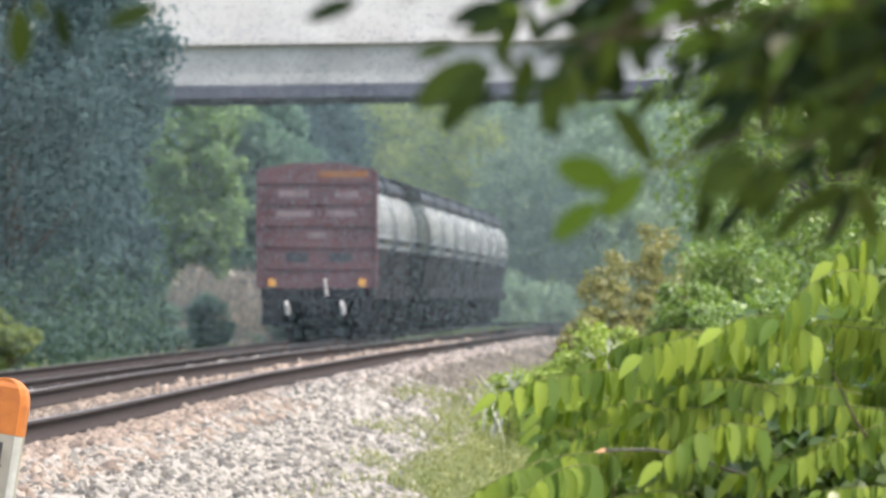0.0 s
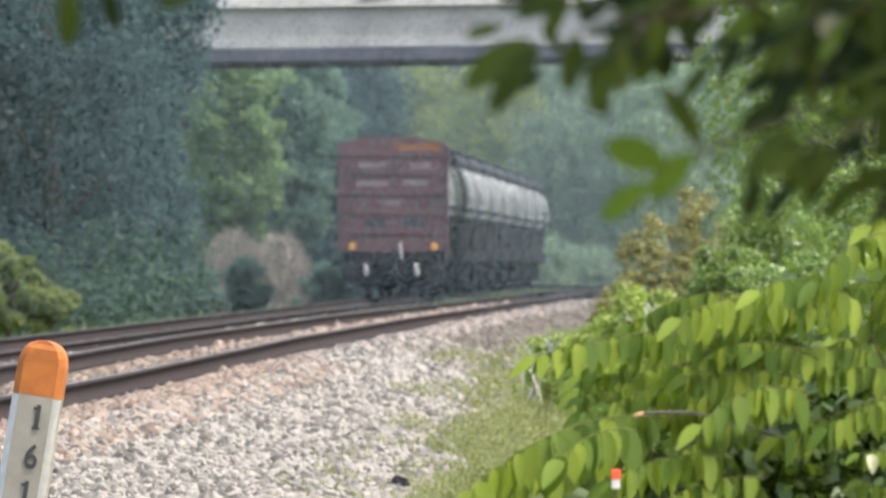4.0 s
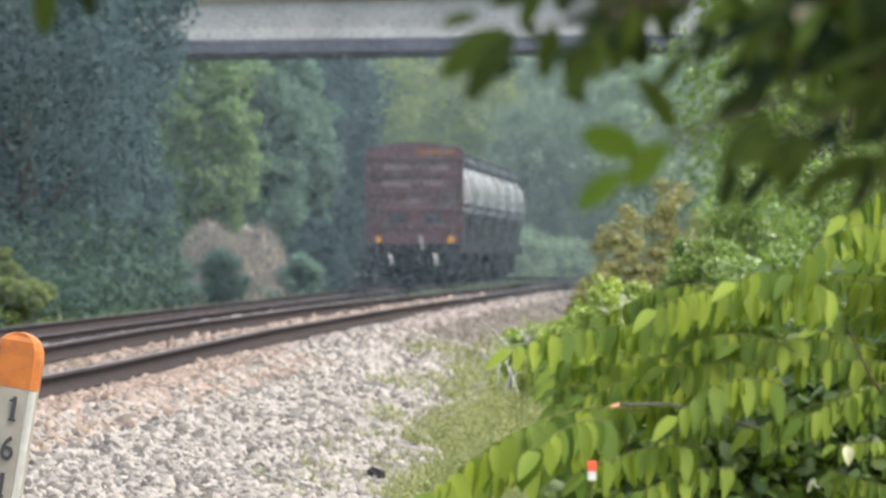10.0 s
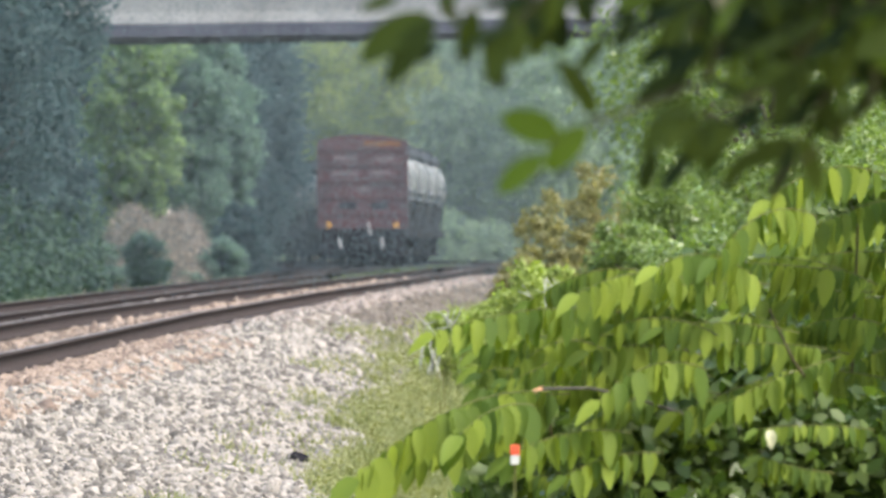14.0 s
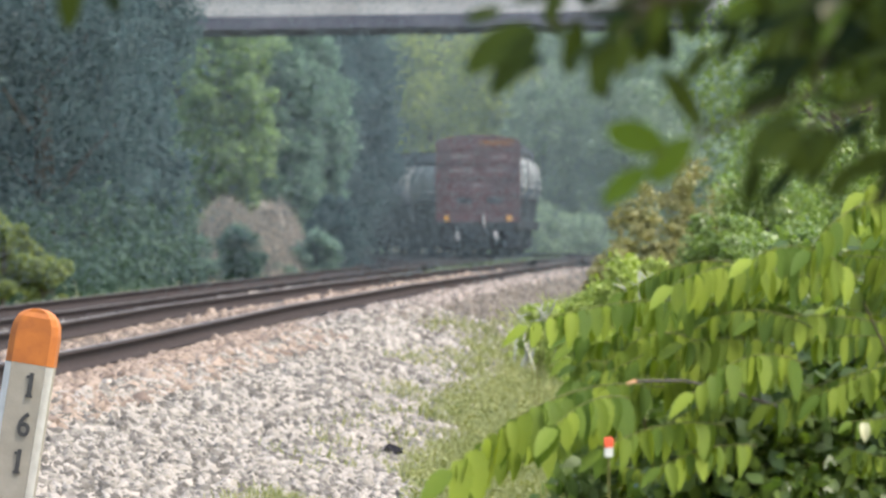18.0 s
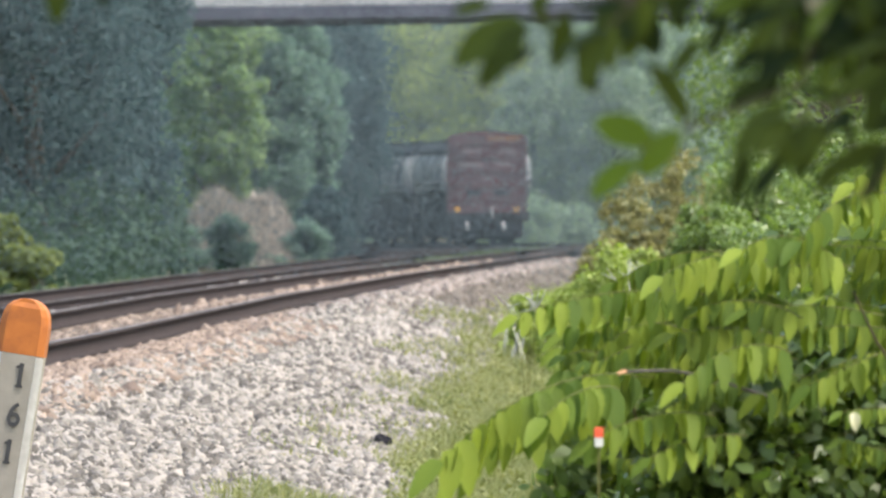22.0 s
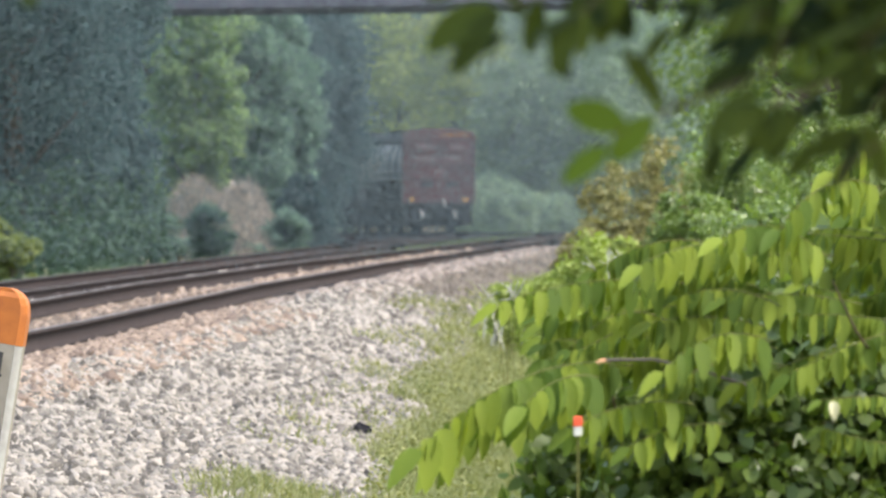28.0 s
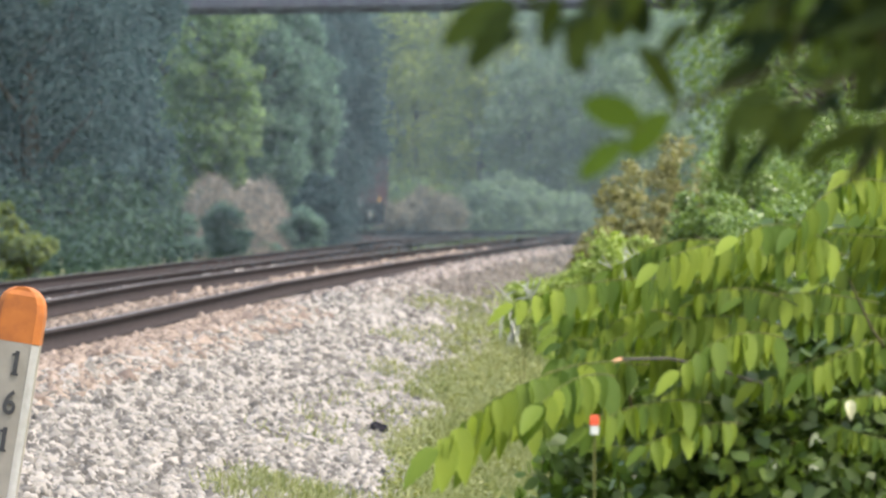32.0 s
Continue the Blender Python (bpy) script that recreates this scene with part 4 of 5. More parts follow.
def lay(origin, direction, normal, size):
    d = Vector(direction).normalized()
    n = Vector(normal)
    n = (n - d * n.dot(d)).normalized()
    x = d.cross(n)
    m = Matrix((x, d, n)).transposed().to_4x4()
    return Matrix.Translation(origin) @ m @ Matrix.Diagonal((size, size, size, 1))


def frond(parent, base, tip, sag, pairs, size, rnd):
    """A drooping stalk from base to tip with hanging leaflets on both sides."""
    base, tip = Vector(base), Vector(tip)
    pts = []
    for i in range(9):
        k = i / 8
        p = base.lerp(tip, k)
        p.z += sag * 4 * k * (1 - k)
        pts.append(p)
    bm = bmesh.new()
    for i in range(8):
        add_tube(bm, pts[i], pts[i + 1], 0.0021 - 0.00017 * i, 0.0019 - 0.00017 * i, 5)
    stalk = part("frond", bm, M_STALK, parent)
    run = (tip - base).normalized()
    side = run.cross(Vector((0, 0, 1))).normalized()
    size *= 0.9
    pairs = round(pairs * 1.15)
    tilt = (rnd.uniform(-0.7, 0.7), rnd.uniform(0.1, 0.8))
    for i in range(pairs):
        for s in (-1, 1):
            k = 0.1 + 0.9 * (i + (0.5 if s > 0 else 0.0) + rnd.uniform(-0.15, 0.15)) / pairs
            j = max(0, min(7, int(k * 8)))
            p = pts[j].lerp(pts[j + 1], k * 8 - j)
            d = side * s * rnd.uniform(0.1, 0.45) + run * rnd.uniform(0.0, 0.4) + Vector((0, 0, -1)) * rnd.uniform(0.85, 1.2)
            nrm = side * s * 0.8 + Vector((tilt[0] + rnd.uniform(-0.9, 0.9), -tilt[1] + rnd.uniform(-0.6, 0.6), 0.6))
            z = size * rnd.uniform(0.65, 1.2) * (1 - 0.35 * max(0, k - 0.6))
            put("leaflet", LEAFLETS[rnd.randrange(4)], stalk, lay(p, d, nrm, z))
    d = run + Vector((0, 0, -0.6))
    put("leaflet", LEAFLETS[0], stalk, lay(pts[8], d, (0, -0.6, 1), size))
    return stalk


def sumac(x, y, stems, fronds, seed, label, fill):
    rnd = random.Random(seed)
    top = tagged(new("sumac_shrub"), label, "shrub", "leafy shrubs on the near verge")
    top.matrix_basis = Matrix.Translation((x, y, -1.15))
    inv = Matrix.Translation((-x, -y, 1.15))
    for a, b, r in stems:
        pa, pb = inv @ Vector(a), inv @ Vector(b)
        mid = pa.lerp(pb, 0.5) + Vector((rnd.uniform(-0.06, 0.06), 0.45, 0.05))
        bm = add_tube(bmesh.new(), pa, mid, r * 0.45, r * 0.3, 7)
        add_tube(bm, mid, pb, r * 0.3, r * 0.15, 7)
        part("stem", bm, M_TWIG, top)
    for base, tip, sag, pairs, size in fronds:
        frond(top, inv @ Vector(base), inv @ Vector(tip), sag, pairs, size, rnd)
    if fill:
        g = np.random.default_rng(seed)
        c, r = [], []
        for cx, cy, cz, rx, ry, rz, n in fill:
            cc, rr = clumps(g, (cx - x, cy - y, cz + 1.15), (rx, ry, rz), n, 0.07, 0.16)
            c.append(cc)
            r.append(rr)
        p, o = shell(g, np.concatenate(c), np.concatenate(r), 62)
        put("inner_leaves", leaf_mesh("inner_leaves", g, p, o, 0.05, M_SHADE, 0.55, 0.6, 0.8, True), top, label="inner leaves darkened in colour for shade")
    return top


def spread(seed, n, x0, x1, z0, z1, y0, y1, size=0.09, least=0.3):
    """Stalks scattered through a block of the shrub, most of them reaching towards the line."""
    r = random.Random(seed)
    got = []
    for _ in range(n):
        x, y, z = r.uniform(x0, x1), r.uniform(y0, y1), r.uniform(z0, z1)
        ln, up = r.uniform(0.26, 0.46), r.uniform(-0.35, 0.2)
        to = (max(least, x - ln * r.uniform(0.6, 1.0)), y - ln * r.uniform(-0.3, 0.6), z + ln * up)
        z, to = min(z, 0.80 + 0.26 * x), (to[0], to[1], min(to[2], 0.80 + 0.26 * to[0]))
        got.append(((x, y, z), to, r.uniform(-0.01, 0.04), r.randrange(11, 15), size * r.uniform(0.8, 1.1)))
    return got


sumac(0.75, 31.0, [((0.72, 31, -1.15), (0.62, 30.6, 0.62), 0.022), ((0.75, 31, -1.15), (0.45, 30.2, 0.72), 0.016), ((0.62, 30.4, 0.55), (0.36, 30, 0.685), 0.012)],
      [((0.64, 30.1, 0.89), (0.185, 29.9, 0.84), 0.03, 13, 0.095),
       ((0.80, 30.2, 0.97), (0.53, 29.9, 0.935), 0.03, 10, 0.105),
       ((0.46, 29.9, 0.70), (0.0, 29.6, 0.50), 0.06, 12, 0.15),
       ((0.52, 30.2, 0.69), (0.06, 29.9, 0.48), 0.06, 11, 0.14),
       ((0.98, 30.1, 0.96), (0.72, 29.8, 1.0), 0.05, 8, 0.105),
       ((0.85, 30.0, 0.75), (0.58, 29.8, 0.68), 0.05, 9, 0.105),
       ((0.60, 30.2, 0.80), (0.36, 30.0, 0.73), 0.05, 7, 0.09),
       ((0.428, 29.8, 0.667), (0.244, 29.5, 0.602), 0.03, 7, 0.12),
       ((0.66, 29.9, 0.60), (0.36, 29.7, 0.545), 0.03, 9, 0.095),
       ((0.74, 30.0, 0.55), (0.50, 29.8, 0.50), 0.02, 8, 0.085)] + spread(1, 13, 0.45, 0.90, 0.66, 0.86, 30.0, 30.7),
      5, "leafy shrub with long drooping compound leaves beside the ballast", [(0.5, 31, 0.3, 0.35, 0.3, 0.4, 60), (0.55, 31.1, -0.5, 0.45, 0.4, 0.5, 50), (0.78, 30.35, 0.42, 0.30, 0.12, 0.22, 60)])
sumac(1.15, 31.6, [((1.15, 31.6, -1.15), (1.0, 30.9, 0.85), 0.022), ((1.15, 31.6, -1.15), (1.25, 31, 1.1), 0.018), ((0.95, 31.2, 0.3), (1.25, 31.3, 0.45), 0.016)],
      [((1.12, 30.2, 1.12), (0.86, 29.9, 1.02), 0.06, 9, 0.10),
       ((1.3, 30.5, 1.22), (1.0, 30.2, 1.16), 0.05, 9, 0.105)] + spread(2, 22, 0.70, 1.35, 0.70, 1.02, 30.1, 31.0) + spread(9, 5, 0.6, 1.3, 0.36, 0.62, 30.4, 31.2) + spread(12, 5, 0.7, 1.4, 0.40, 0.62, 30.2, 30.5, 0.07, 0.55),
      6, "leafy shrub with bright green compound leaves", [(1.0, 31.6, 0.4, 0.4, 0.4, 0.55, 90), (1.2, 31.7, -0.5, 0.5, 0.4, 0.5, 50), (1.15, 30.45, 0.42, 0.38, 0.15, 0.26, 80), (1.5, 31.2, 0.3, 0.3, 0.3, 0.5, 60)])
sumac(0.35, 32.4, [((0.35, 32.4, -1.15), (0.30, 32.0, 0.3), 0.018)],
      spread(3, 12, 0.55, 0.95, 0.30, 0.60, 30.4, 31.6, least=0.42), 7, "lower leafy shrub in the shade of its neighbour", [(0.45, 32.4, -0.1, 0.35, 0.3, 0.45, 60)])
# the last fill block is unseen leaves added to shade the shrubs beside it
sumac(1.5, 33.0, [((1.5, 33, -1.15), (1.4, 32.6, 1.0), 0.022)],
      spread(4, 14, 1.2, 1.75, 0.70, 1.25, 31.2, 32.2, least=0.95), 8, "taller leafy shrub behind its neighbours", [(1.3, 33.2, 0.6, 0.4, 0.3, 0.6, 70), (1.85, 30.7, 1.5, 0.35, 0.6, 0.8, 170)])

def bare_branch():
    """Brown wood showing between the leaves of the shrubs."""
    b = tagged(new("bare_branch"), "bare brown branch among the leafy shrubs", "branch")
    b.matrix_basis = pose(1.9, 30.8, -1.15)
    i = Matrix.Translation((-1.9, -30.8, 1.15))
    bm = add_tube(bmesh.new(), (0, 0, -0.1), i @ Vector((1.56, 30.1, 0.47)), 0.022, 0.014, 8)
    add_tube(bm, i @ Vector((1.56, 30.1, 0.47)), i @ Vector((1.44, 29.95, 0.555)), 0.014, 0.012, 8)
    add_tube(bm, i @ Vector((1.44, 29.95, 0.555)), i @ Vector((1.34, 29.9, 0.60)), 0.012, 0.008, 8)
    part("limb", bm, M_BARK, b)
    bm = add_tube(bmesh.new(), i @ Vector((1.56, 30.1, 0.47)), i @ Vector((1.36, 29.9, 0.53)), 0.011, 0.007, 8)
    part("fork", bm, M_BARK, b)
    bm = add_tube(bmesh.new(), i @ Vector((1.44, 29.95, 0.555)), i @ Vector((1.20, 30.9, 0.60)), 0.006, 0.005, 7)
    add_tube(bm, i @ Vector((1.20, 30.9, 0.60)), i @ Vector((1.045, 29.8, 0.78)), 0.005, 0.0035, 7)
    add_tube(bm, i @ Vector((1.045, 29.8, 0.78)), i @ Vector((0.987, 29.72, 0.90)), 0.0035, 0.002, 7)
    part("shoot", bm, M_TWIG, b)


bare_branch()

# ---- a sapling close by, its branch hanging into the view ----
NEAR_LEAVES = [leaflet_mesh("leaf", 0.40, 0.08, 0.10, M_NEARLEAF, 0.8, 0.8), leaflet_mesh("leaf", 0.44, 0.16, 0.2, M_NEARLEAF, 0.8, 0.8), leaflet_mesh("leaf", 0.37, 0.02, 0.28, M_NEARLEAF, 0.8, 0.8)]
LIT_LEAVES = [leaflet_mesh("leaf", 0.50, 0.1, 0.12, M_LITLEAF, 0.8, 0.75), leaflet_mesh("leaf", 0.55, 0.05, 0.2, M_LITLEAF, 0.8, 0.75)]
sapling = tagged(new("sapling"), "slender young tree trunk standing on the near verge", "tree")
sapling.matrix_basis = Matrix.Translation((0.86, 13.3, -1.15))
sapling_bm = add_tube(bmesh.new(), (0, 0, -0.1), (-0.04, 0, 1.6), 0.035, 0.028, 10)
add_tube(sapling_bm, (-0.04, 0, 1.6), (-0.1, -0.05, 3.4), 0.028, 0.014, 10)
part("trunk", sapling_bm, M_BARK, sapling)
# crown out of view, added and kept thick to shade the branch
g = np.random.default_rng(77)
cc, rr = clumps(g, (0.2, -0.25, 3.68), (1.4, 0.95, 0.85), 250, 0.12, 0.26)
pp, oo = shell(g, cc, rr, 64)
put("crown", leaf_mesh("crown", g, pp, oo, 0.075, M_NEARLEAF, 0.45, 0.5, 0.6), sapling, label="leafy green crown added out of view for shade")


M_OLDLEAF = material("old_pale_leaf", (0.30, 0.27, 0.20), (0.44, 0.41, 0.32), 0.7, 30)


def hanging_branch():
    """Leaves of one branch; its origin lies on the sapling's trunk."""
    r = random.Random(11)
    top = tagged(new("overhanging_branch"), "leafy green branch of the sapling hanging down close by", "branch")
    o = Vector((0.80, 13.25, 1.65))
    twigs = [((0, 0, 0), (-0.35, -0.15, -0.10), 0.009), ((-0.35, -0.15, -0.10), (-0.62, -0.2, -0.20), 0.006), ((-0.62, -0.2, -0.20), (-0.80, -0.22, -0.29), 0.004),
             ((-0.35, -0.15, -0.10), (-0.42, -0.25, -0.42), 0.005), ((-0.42, -0.25, -0.42), (-0.59, -0.25, -0.49), 0.003), ((-0.2, -0.1, -0.06), (-0.25, -0.2, -0.45), 0.006),
             ((-0.25, -0.2, -0.45), (-0.38, -0.25, -0.55), 0.003), ((0, 0, 0.05), (-0.7, -0.2, 0.1), 0.006), ((-0.7, -0.2, 0.1), (-1.25, -0.25, -0.31), 0.003)]
    for a, b, rad in twigs:
        part("twig", add_tube(bmesh.new(), a, b, rad * 0.5, rad * 0.35, 6), M_TWIG, top)

    def leaf(p, d, size):
        put("leaf", LIT_LEAVES[r.randrange(2)] if r.random() < 0.12 else NEAR_LEAVES[r.randrange(3)], top, lay(p, d, (r.uniform(-0.7, 0.7), -r.uniform(0.1, 1), r.uniform(0.1, 1)), size))

    def sprig(a, b, leaves, size):
        """A thin shoot from a to b with leaves set alternately along it and a pair at its end."""
        a, b = Vector(a), Vector(b)
        part("shoot", add_tube(bmesh.new(), a, b, 0.0022, 0.0012, 5), M_TWIG, top)
        run = (b - a).normalized()
        side = run.cross(Vector((0, 1, 0))).normalized()
        for i in range(leaves):
            p = a.lerp(b, (i + 0.6) / leaves)
            sg = 1 if i % 2 else -1
            leaf(p, run * r.uniform(0.4, 1.0) + side * sg * r.uniform(0.6, 1.1) + Vector((0, r.uniform(-0.3, 0.3), -r.uniform(0.1, 0.6))), size * r.uniform(0.7, 1.0))
        leaf(b, run + side * 0.35, size)
        leaf(b, run - side * 0.5, size * 0.9)

    tips = [(-0.746, -0.335, -0.042, -0.01), (-0.715, -0.353, -0.077, -0.045), (-0.708, -0.357, -0.058, -0.066), (-0.703, -0.381, -0.024, -0.023), (-0.669, -0.345, -0.008, -0.062), (-0.654, -0.371, 0.013, -0.062), (-0.679, -0.306, -0.058, -0.019), (-0.693, -0.295, -0.061, -0.013), (-0.628, -0.303, -0.042, -0.025), (-0.604, -0.338, -0.039, -0.024), (-0.598, -0.361, -0.041, -0.027), (-0.706, -0.334, 0.027, -0.03), (-0.848, -0.291, -0.054, -0.018), (-1.206, -0.293, 0.005, -0.065), (-1.163, -0.291, 0.008, -0.05), (-1.058, -0.294, -0.058, -0.019), (-1.186, -0.287, 0.012, -0.023)]
    inner = [(-0.574, -0.483, -0.065, 0.027), (-0.593, -0.502, -0.054, -0.036), (-0.548, -0.47, -0.048, -0.044), (-0.583, -0.4, 0.058, -0.057), (-0.443, -0.412, -0.057, -0.03), (-0.438, -0.442, -0.062, -0.054), (-0.388, -0.468, -0.071, -0.038), (-0.442, -0.502, -0.035, -0.038), (-0.475, -0.494, -0.018, -0.047), (-0.528, -0.375, -0.036, -0.036), (-0.499, -0.352, -0.023, -0.041), (-0.422, -0.387, -0.053, -0.024), (-0.374, -0.494, -0.036, -0.041), (-0.362, -0.447, -0.042, -0.029), (-0.493, -0.316, 0.042, -0.018), (-0.564, -0.334, -0.035, -0.03), (-0.522, -0.322, -0.042, -0.03)]
    for k, (x, z, dx, dz) in enumerate(tips + inner):
        long = math.hypot(dx, dz)
        # three leaves take the brighter colour that imitates direct sun
        young = k >= len(tips) and k - len(tips) in (0, 1, 2)
        nrm = (r.uniform(-0.35, 0.35), -1, r.uniform(0.1, 0.8))
        put("leaf", LIT_LEAVES[k % 2] if young else NEAR_LEAVES[k % 3], top, lay((x, -0.22 + r.uniform(-0.06, 0.06), z), (dx, r.uniform(-0.2, 0.2) * long, dz), nrm, long))
    for i in range(74):
        x = r.uniform(-0.60, 0.0) if i < 46 else r.uniform(-0.40, 0.0)
        low = np.interp(x, [-0.60, -0.53, -0.48, -0.43, -0.38, -0.33, 0.0], [-0.37, -0.40, -0.43, -0.49, -0.53, -0.52, -0.40])
        z = r.uniform(-0.36, -0.24) if i < 46 else r.uniform(low + 0.04, -0.30)
        z, y = max(z, low + 0.04), r.uniform(-0.45, 0.25)
        ang, ln = (r.uniform(-2.9, -1.2) if r.random() < 0.8 else r.uniform(-1.2, 0.2)), r.uniform(0.05, 0.10)
        sprig((x + 0.03, y, z + 0.03), (x + ln * math.sin(ang) * 0.8, y + r.uniform(-0.05, 0.05), max(low, z + ln * math.cos(ang) * 0.6)), r.randrange(2, 5), r.uniform(0.055, 0.075))
    for i in range(32):       # the thick dark part close to the trunk
        x, z = (r.uniform(-0.36, 0.02), r.uniform(-0.37, -0.22)) if i < 26 else (r.uniform(-0.66, -0.2), r.uniform(-0.33, -0.24))
        sprig((x + 0.03, r.uniform(-0.1, 0.3), z + 0.03), (x - 0.03, r.uniform(-0.1, 0.3), z - 0.02), 4, 0.07)
    for a, b in (((-0.42, -0.25, -0.42), (-0.548, -0.22, -0.468)), ((-0.42, -0.22, -0.30), (-0.70, -0.22, -0.35)), ((-0.42, -0.22, -0.30), (-0.655, -0.22, -0.335))):
        part("shoot", add_tube(bmesh.new(), a, b, 0.0025, 0.0012, 5), M_TWIG, top)
    put("withered_leaf", leaflet_mesh("withered_leaf", 0.6, 0.3, 0.3, M_OLDLEAF), top, lay((-0.415, -0.3, -0.325), (0.5, 0, -1), (0.2, -1, 0.4), 0.042), "pale withered leaf")
    return top, o


BRANCH, BRANCH_AT = hanging_branch()


# ---- small things on the verge ----
def small_things():
    m_red = material("red_marker_paint", (0.55, 0.07, 0.03), (0.68, 0.11, 0.05), 0.5, 20)
    s = tagged(new("marker_stake"), "thin wooden marker stake with white and red-orange top", "stake")
    s.matrix_basis = pose(0.372, 29.2, -1.13)
    part("stake", box(-0.0024, 0.0024, -0.0024, 0.0024, -0.1, 1.668), M_STALK, s)
    part("painted_band", box(-0.010, 0.010, -0.006, 0.006, 1.668, 1.69, 0.002), M_WHITEPAINT, s, "white painted band")
    part("painted_top", box(-0.011, 0.011, -0.007, 0.007, 1.69, 1.714, 0.002), m_red, s, "red-orange painted top")
    bm = bmesh.new()
    pts = [(-0.09, -0.02, 0.0), (-0.05, 0.05, 0.02), (0.03, 0.06, 0.01), (0.095, 0.0, 0.0), (0.09, -0.03, -0.02), (0.0, -0.05, -0.03)]
    lo = [bm.verts.new((x, y, z)) for x, y, z in pts]
    hi = [bm.verts.new((x * 0.8 + 0.01, y * 0.6, z + 0.028 + 0.12 * abs(x))) for x, y, z in pts]
    for i in range(6):
        bm.faces.new((lo[i], lo[(i + 1) % 6], hi[(i + 1) % 6], hi[i]))
    bm.faces.new(lo[::-1])
    bm.faces.new(hi)
    d = part("debris", bm, M_CAR_DARK, None, "dark scrap of rubber lying on the ballast", pose(-0.46, 98, -0.74, 20, 8, 30))
    tagged(d, category="debris")


def weed_stalks(x, y, base, top, seed):
    """Bleached stalks that fan out from one root, with narrow hanging blades near their tips."""
    r = random.Random(seed)
    w = tagged(new("dry_weed"), "bleached dry weed stalks standing in the verge grass", "weed", "dry weeds")
    w.matrix_basis = pose(x, y, base)
    h = top - base
    for k in range(4):
        a, reach = r.uniform(0, 6.3), r.uniform(0.05, 0.22) * h
        mid = Vector((math.cos(a) * reach * 0.3, math.sin(a) * reach * 0.3, h * 0.86))
        tip = Vector((math.cos(a) * reach, math.sin(a) * reach, h * r.uniform(0.93, 1.02)))
        foot = (r.uniform(-0.12, 0.12), r.uniform(-0.1, 0.1), -0.05)
        part("stem", add_tube(bmesh.new(), foot, mid, 0.002, 0.002, 5), M_STALK, w, "thin green lower stem")
        bm = add_tube(bmesh.new(), mid, tip, 0.006, 0.005, 5)
        b = mid.lerp(tip, 0.5)
        add_tube(bm, b, b + Vector((r.uniform(-0.13, 0.13), r.uniform(-0.1, 0.1), r.uniform(-0.02, 0.10))), 0.008, 0.003, 4)
        part("stalk", bm, M_STRAW, w)


weed_stalks(1.95, 110, -1.15, 0.66, 2)
weed_stalks(1.72, 112, -1.15, 0.60, 3)
weed_stalks(0.80, 110, -1.10, 0.38, 4)
weed_stalks(0.72, 111, -1.10, 0.31, 5)
small_things()
stub = tagged(new("dead_branch"), "dry brown broken branch with a pale orange end", "branch")
stub.matrix_basis = pose(0.66, 29.95, 0.688)
stub_bm = add_tube(bmesh.new(), (0, 0, 0), (-0.10, -0.02, 0.02), 0.0035, 0.004, 7)
add_tube(stub_bm, (-0.10, -0.02, 0.02), (-0.212, -0.03, 0.018), 0.004, 0.0045, 7)
add_tube(stub_bm, (0.28, 0.75, -0.10), (0, 0, 0), 0.006, 0.0035, 7)
part("stick", stub_bm, M_BARK, stub)
part("broken_end", add_tube(bmesh.new(), (-0.212, -0.03, 0.018), (-0.235, -0.03, 0.011), 0.0062, 0.0045, 7), material("fresh_split_wood", (0.50, 0.24, 0.12), (0.66, 0.36, 0.2), 0.8, 60), stub, "pale orange split end")


M_WITHERED = material("withered_leaf", (0.36, 0.35, 0.22), (0.52, 0.51, 0.36), 0.7, 30)
for n, (x, y, z, size) in enumerate([(0.985, 29.75, 0.61, 0.05), (1.31, 29.9, 0.86, 0.045)]):
    w = tagged(new("withered_leaf", leaflet_mesh("withered_leaf", 0.6, 0.3, 0.3, M_WITHERED)), "pale withered leaf caught among the green leaves", "leaf", "withered leaves")
    w.matrix_basis = lay((x, y, z), (0.3 - n * 0.5, 0, -1), (0.3, -1, 0.5), size)


# ---- single stones lying on the near ballast ----
def loose_stones():
    r = random.Random(21)
    shapes = []
    for k in range(8):
        v = [(x * r.uniform(0.6, 1.25), y * r.uniform(0.6, 1.25), z * r.uniform(0.6, 1.25)) for z in (-0.36, 0.36) for x, y in ((-0.5, -0.45), (0.5, -0.45), (0.5, 0.45), (-0.5, 0.45))]
        shapes.append(mesh_of("stone", v, [(3, 2, 1, 0), (4, 5, 6, 7), (0, 1, 5, 4), (1, 2, 6, 5), (2, 3, 7, 6), (3, 0, 4, 7)], M_STONE))
    for k in range(300):
        s, w, size = r.uniform(73, 92), r.uniform(1.75, 3.7), r.uniform(0.04, 0.072)
        at = Matrix.Translation((-6.63 + SLOPE * s + w, s, float(level(w, s)) + size * 0.42))
        turn = Matrix.Rotation(r.uniform(0, 6.3), 4, "Z") @ Matrix.Rotation(r.uniform(-0.7, 0.7), 4, "X") @ Matrix.Rotation(r.uniform(-0.7, 0.7), 4, "Y")
        put("stone", shapes[r.randrange(8)], GROUND, at @ turn @ Matrix.Scale(size, 4))


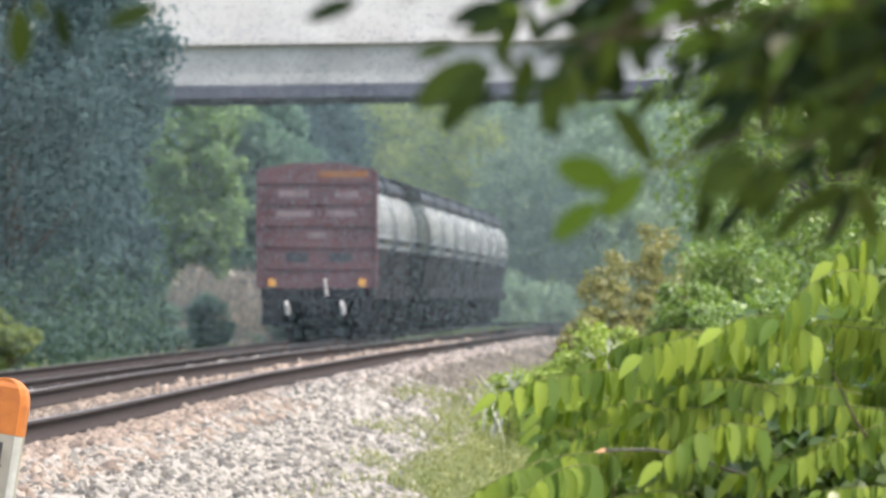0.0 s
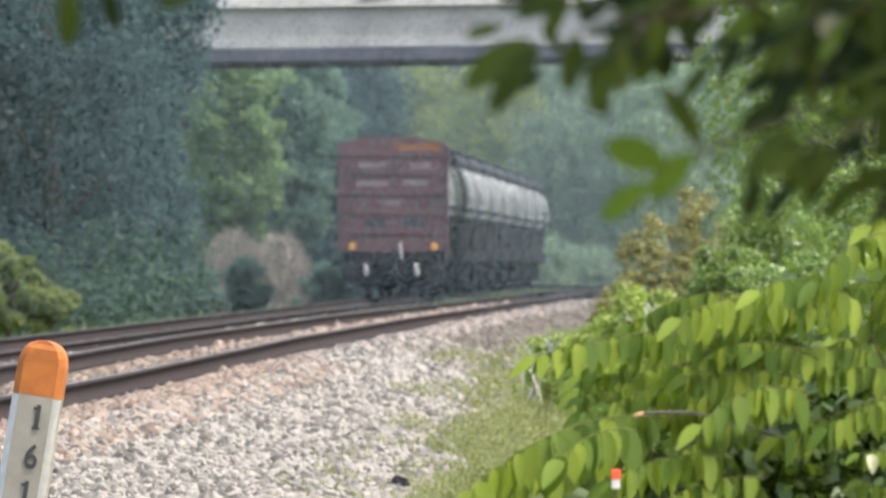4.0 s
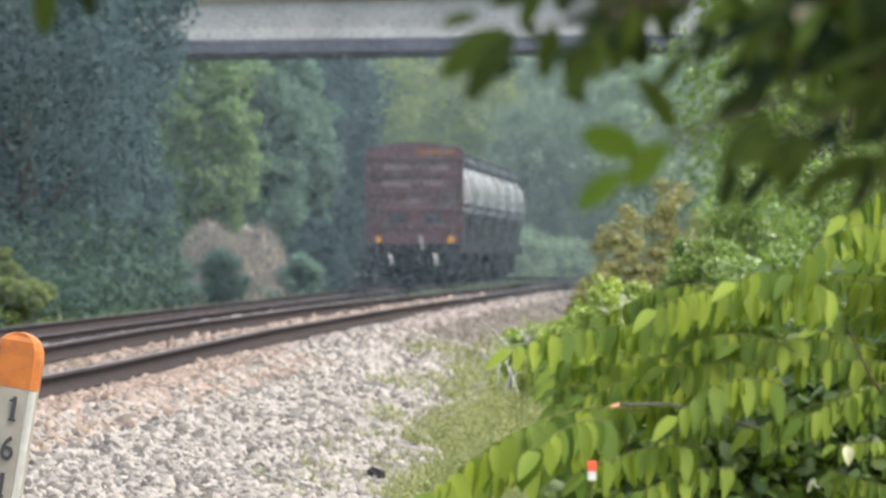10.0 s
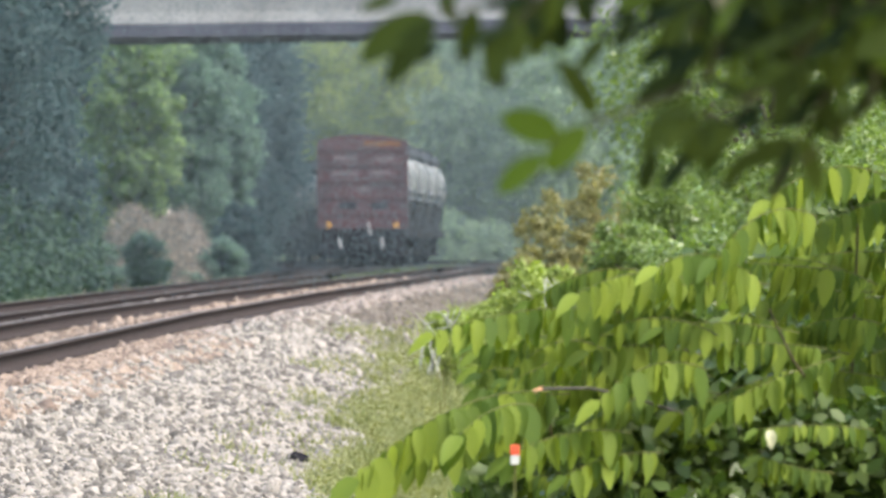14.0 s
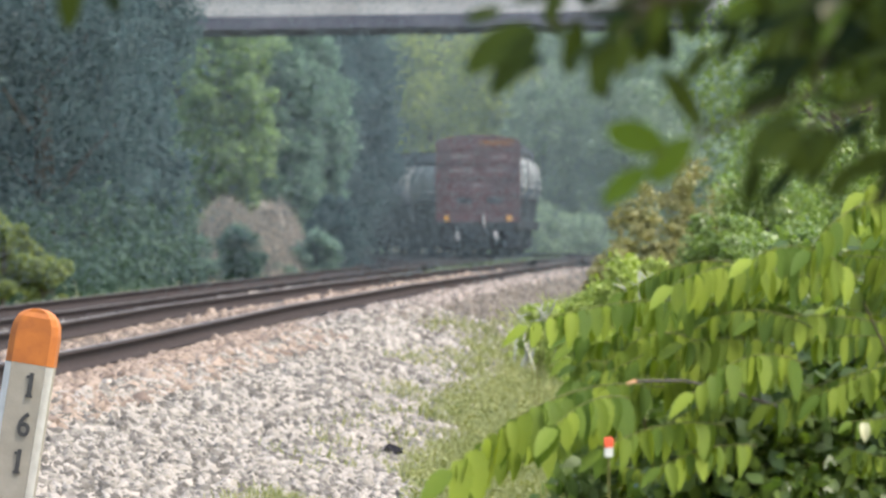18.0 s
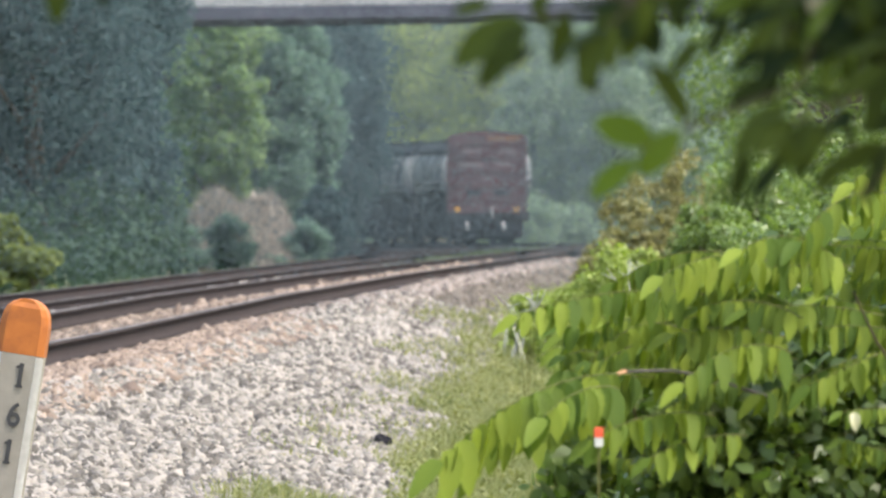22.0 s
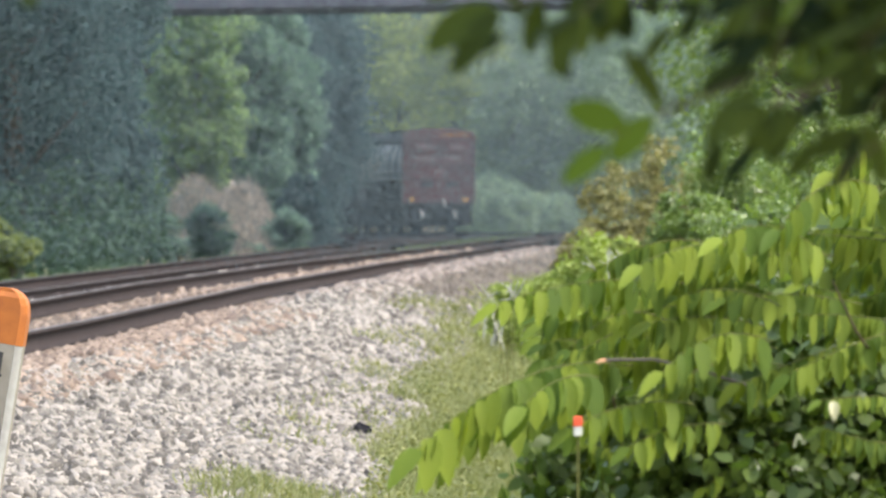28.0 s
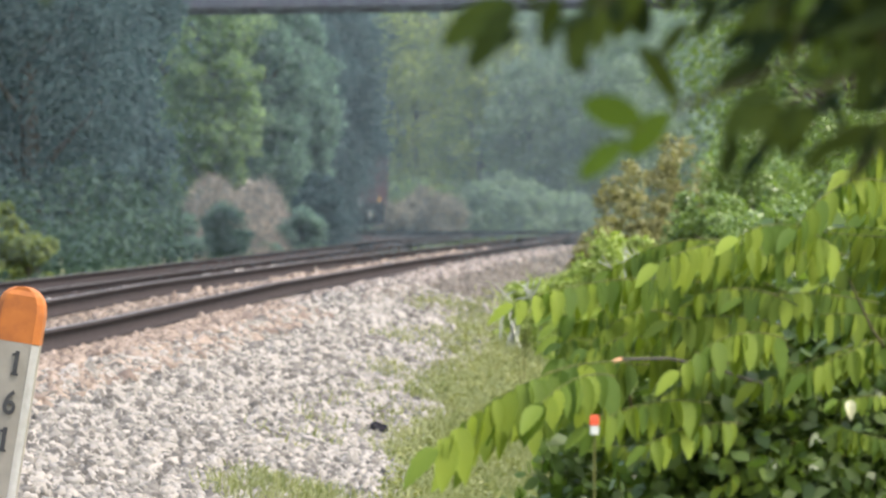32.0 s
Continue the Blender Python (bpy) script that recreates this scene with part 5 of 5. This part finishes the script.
loose_stones()


# ---- what moves ----
def motions():
    for k, car in enumerate(TRAIN):
        rows = []
        for i in range(17):
            t = 2.0 * i
            tail = 328.0 + 7.95 * t + k * (CAR + GAP)
            a, b = along(tail, TRACK_2).translation, along(tail + CAR, TRACK_2).translation
            rows.append((t, Matrix.Translation(a) @ Matrix.Rotation(math.atan2(-(b.x - a.x), b.y - a.y), 4, "Z")))
        walk(car, rows)
    for car in (TRAIN[0], TRAIN[1]):
        for axle in [o for o in car.children_recursive if o.name.startswith("wheelset")]:
            seat = axle.location.copy()
            walk(axle, [(i / 15, Matrix.Translation(seat) @ Matrix.Rotation(-7.95 / 0.425 * i / 15, 4, "X")) for i in range(481)])
    sway = [
        (0, -17, 39), (0.5, -12, 26), (1, -12, 20), (1.5, -17, 39), (2, -20, 44), (2.5, -16, 27), (3, -15, 17), (3.5, -9, 19),
        (5.5, -4, 23), (6, -11, 33), (6.5, -6, 20), (7, -9, 23), (7.5, -5, 36), (8, -4, 34), (8.5, -8, 35), (9, -12, 47),
        (9.5, -11, 39), (10, -6, 24), (10.5, -16, 44), (11, -17, 47), (11.5, -14, 44), (12, -9, 33), (12.5, -12, 45), (13, -15, 48),
        (13.5, -14, 36), (14, -9, 24), (14.5, -13, 24), (15, -12, 12), (15.5, -10, 14), (17.5, -3, 8), (18, 2, 4), (18.5, -5, 10),
        (19, 4, 5), (19.5, -3, 6), (20, 2, 1), (20.5, 3, 1), (21, 0, -0), (21.5, -1, 2), (22, -0, 1), (22.5, 0, 2),
        (23, -1, 1), (23.5, -1, 1), (24, -1, 1), (24.5, -5, 5), (25, -4, 4), (25.5, -3, 4), (27.5, -7, 3), (28, -7, 4),
        (28.5, -9, 3), (29, -9, 3), (29.5, -7, 4), (30, -8, 6), (30.5, -10, 4), (31, -10, 5), (31.5, -9, 4), (32, -7, 8),
    ]
    walk(BRANCH, [(t, Matrix.Translation(BRANCH_AT + Vector((x / 1000, 0, z / 1000)))) for t, x, z in sway])


motions()
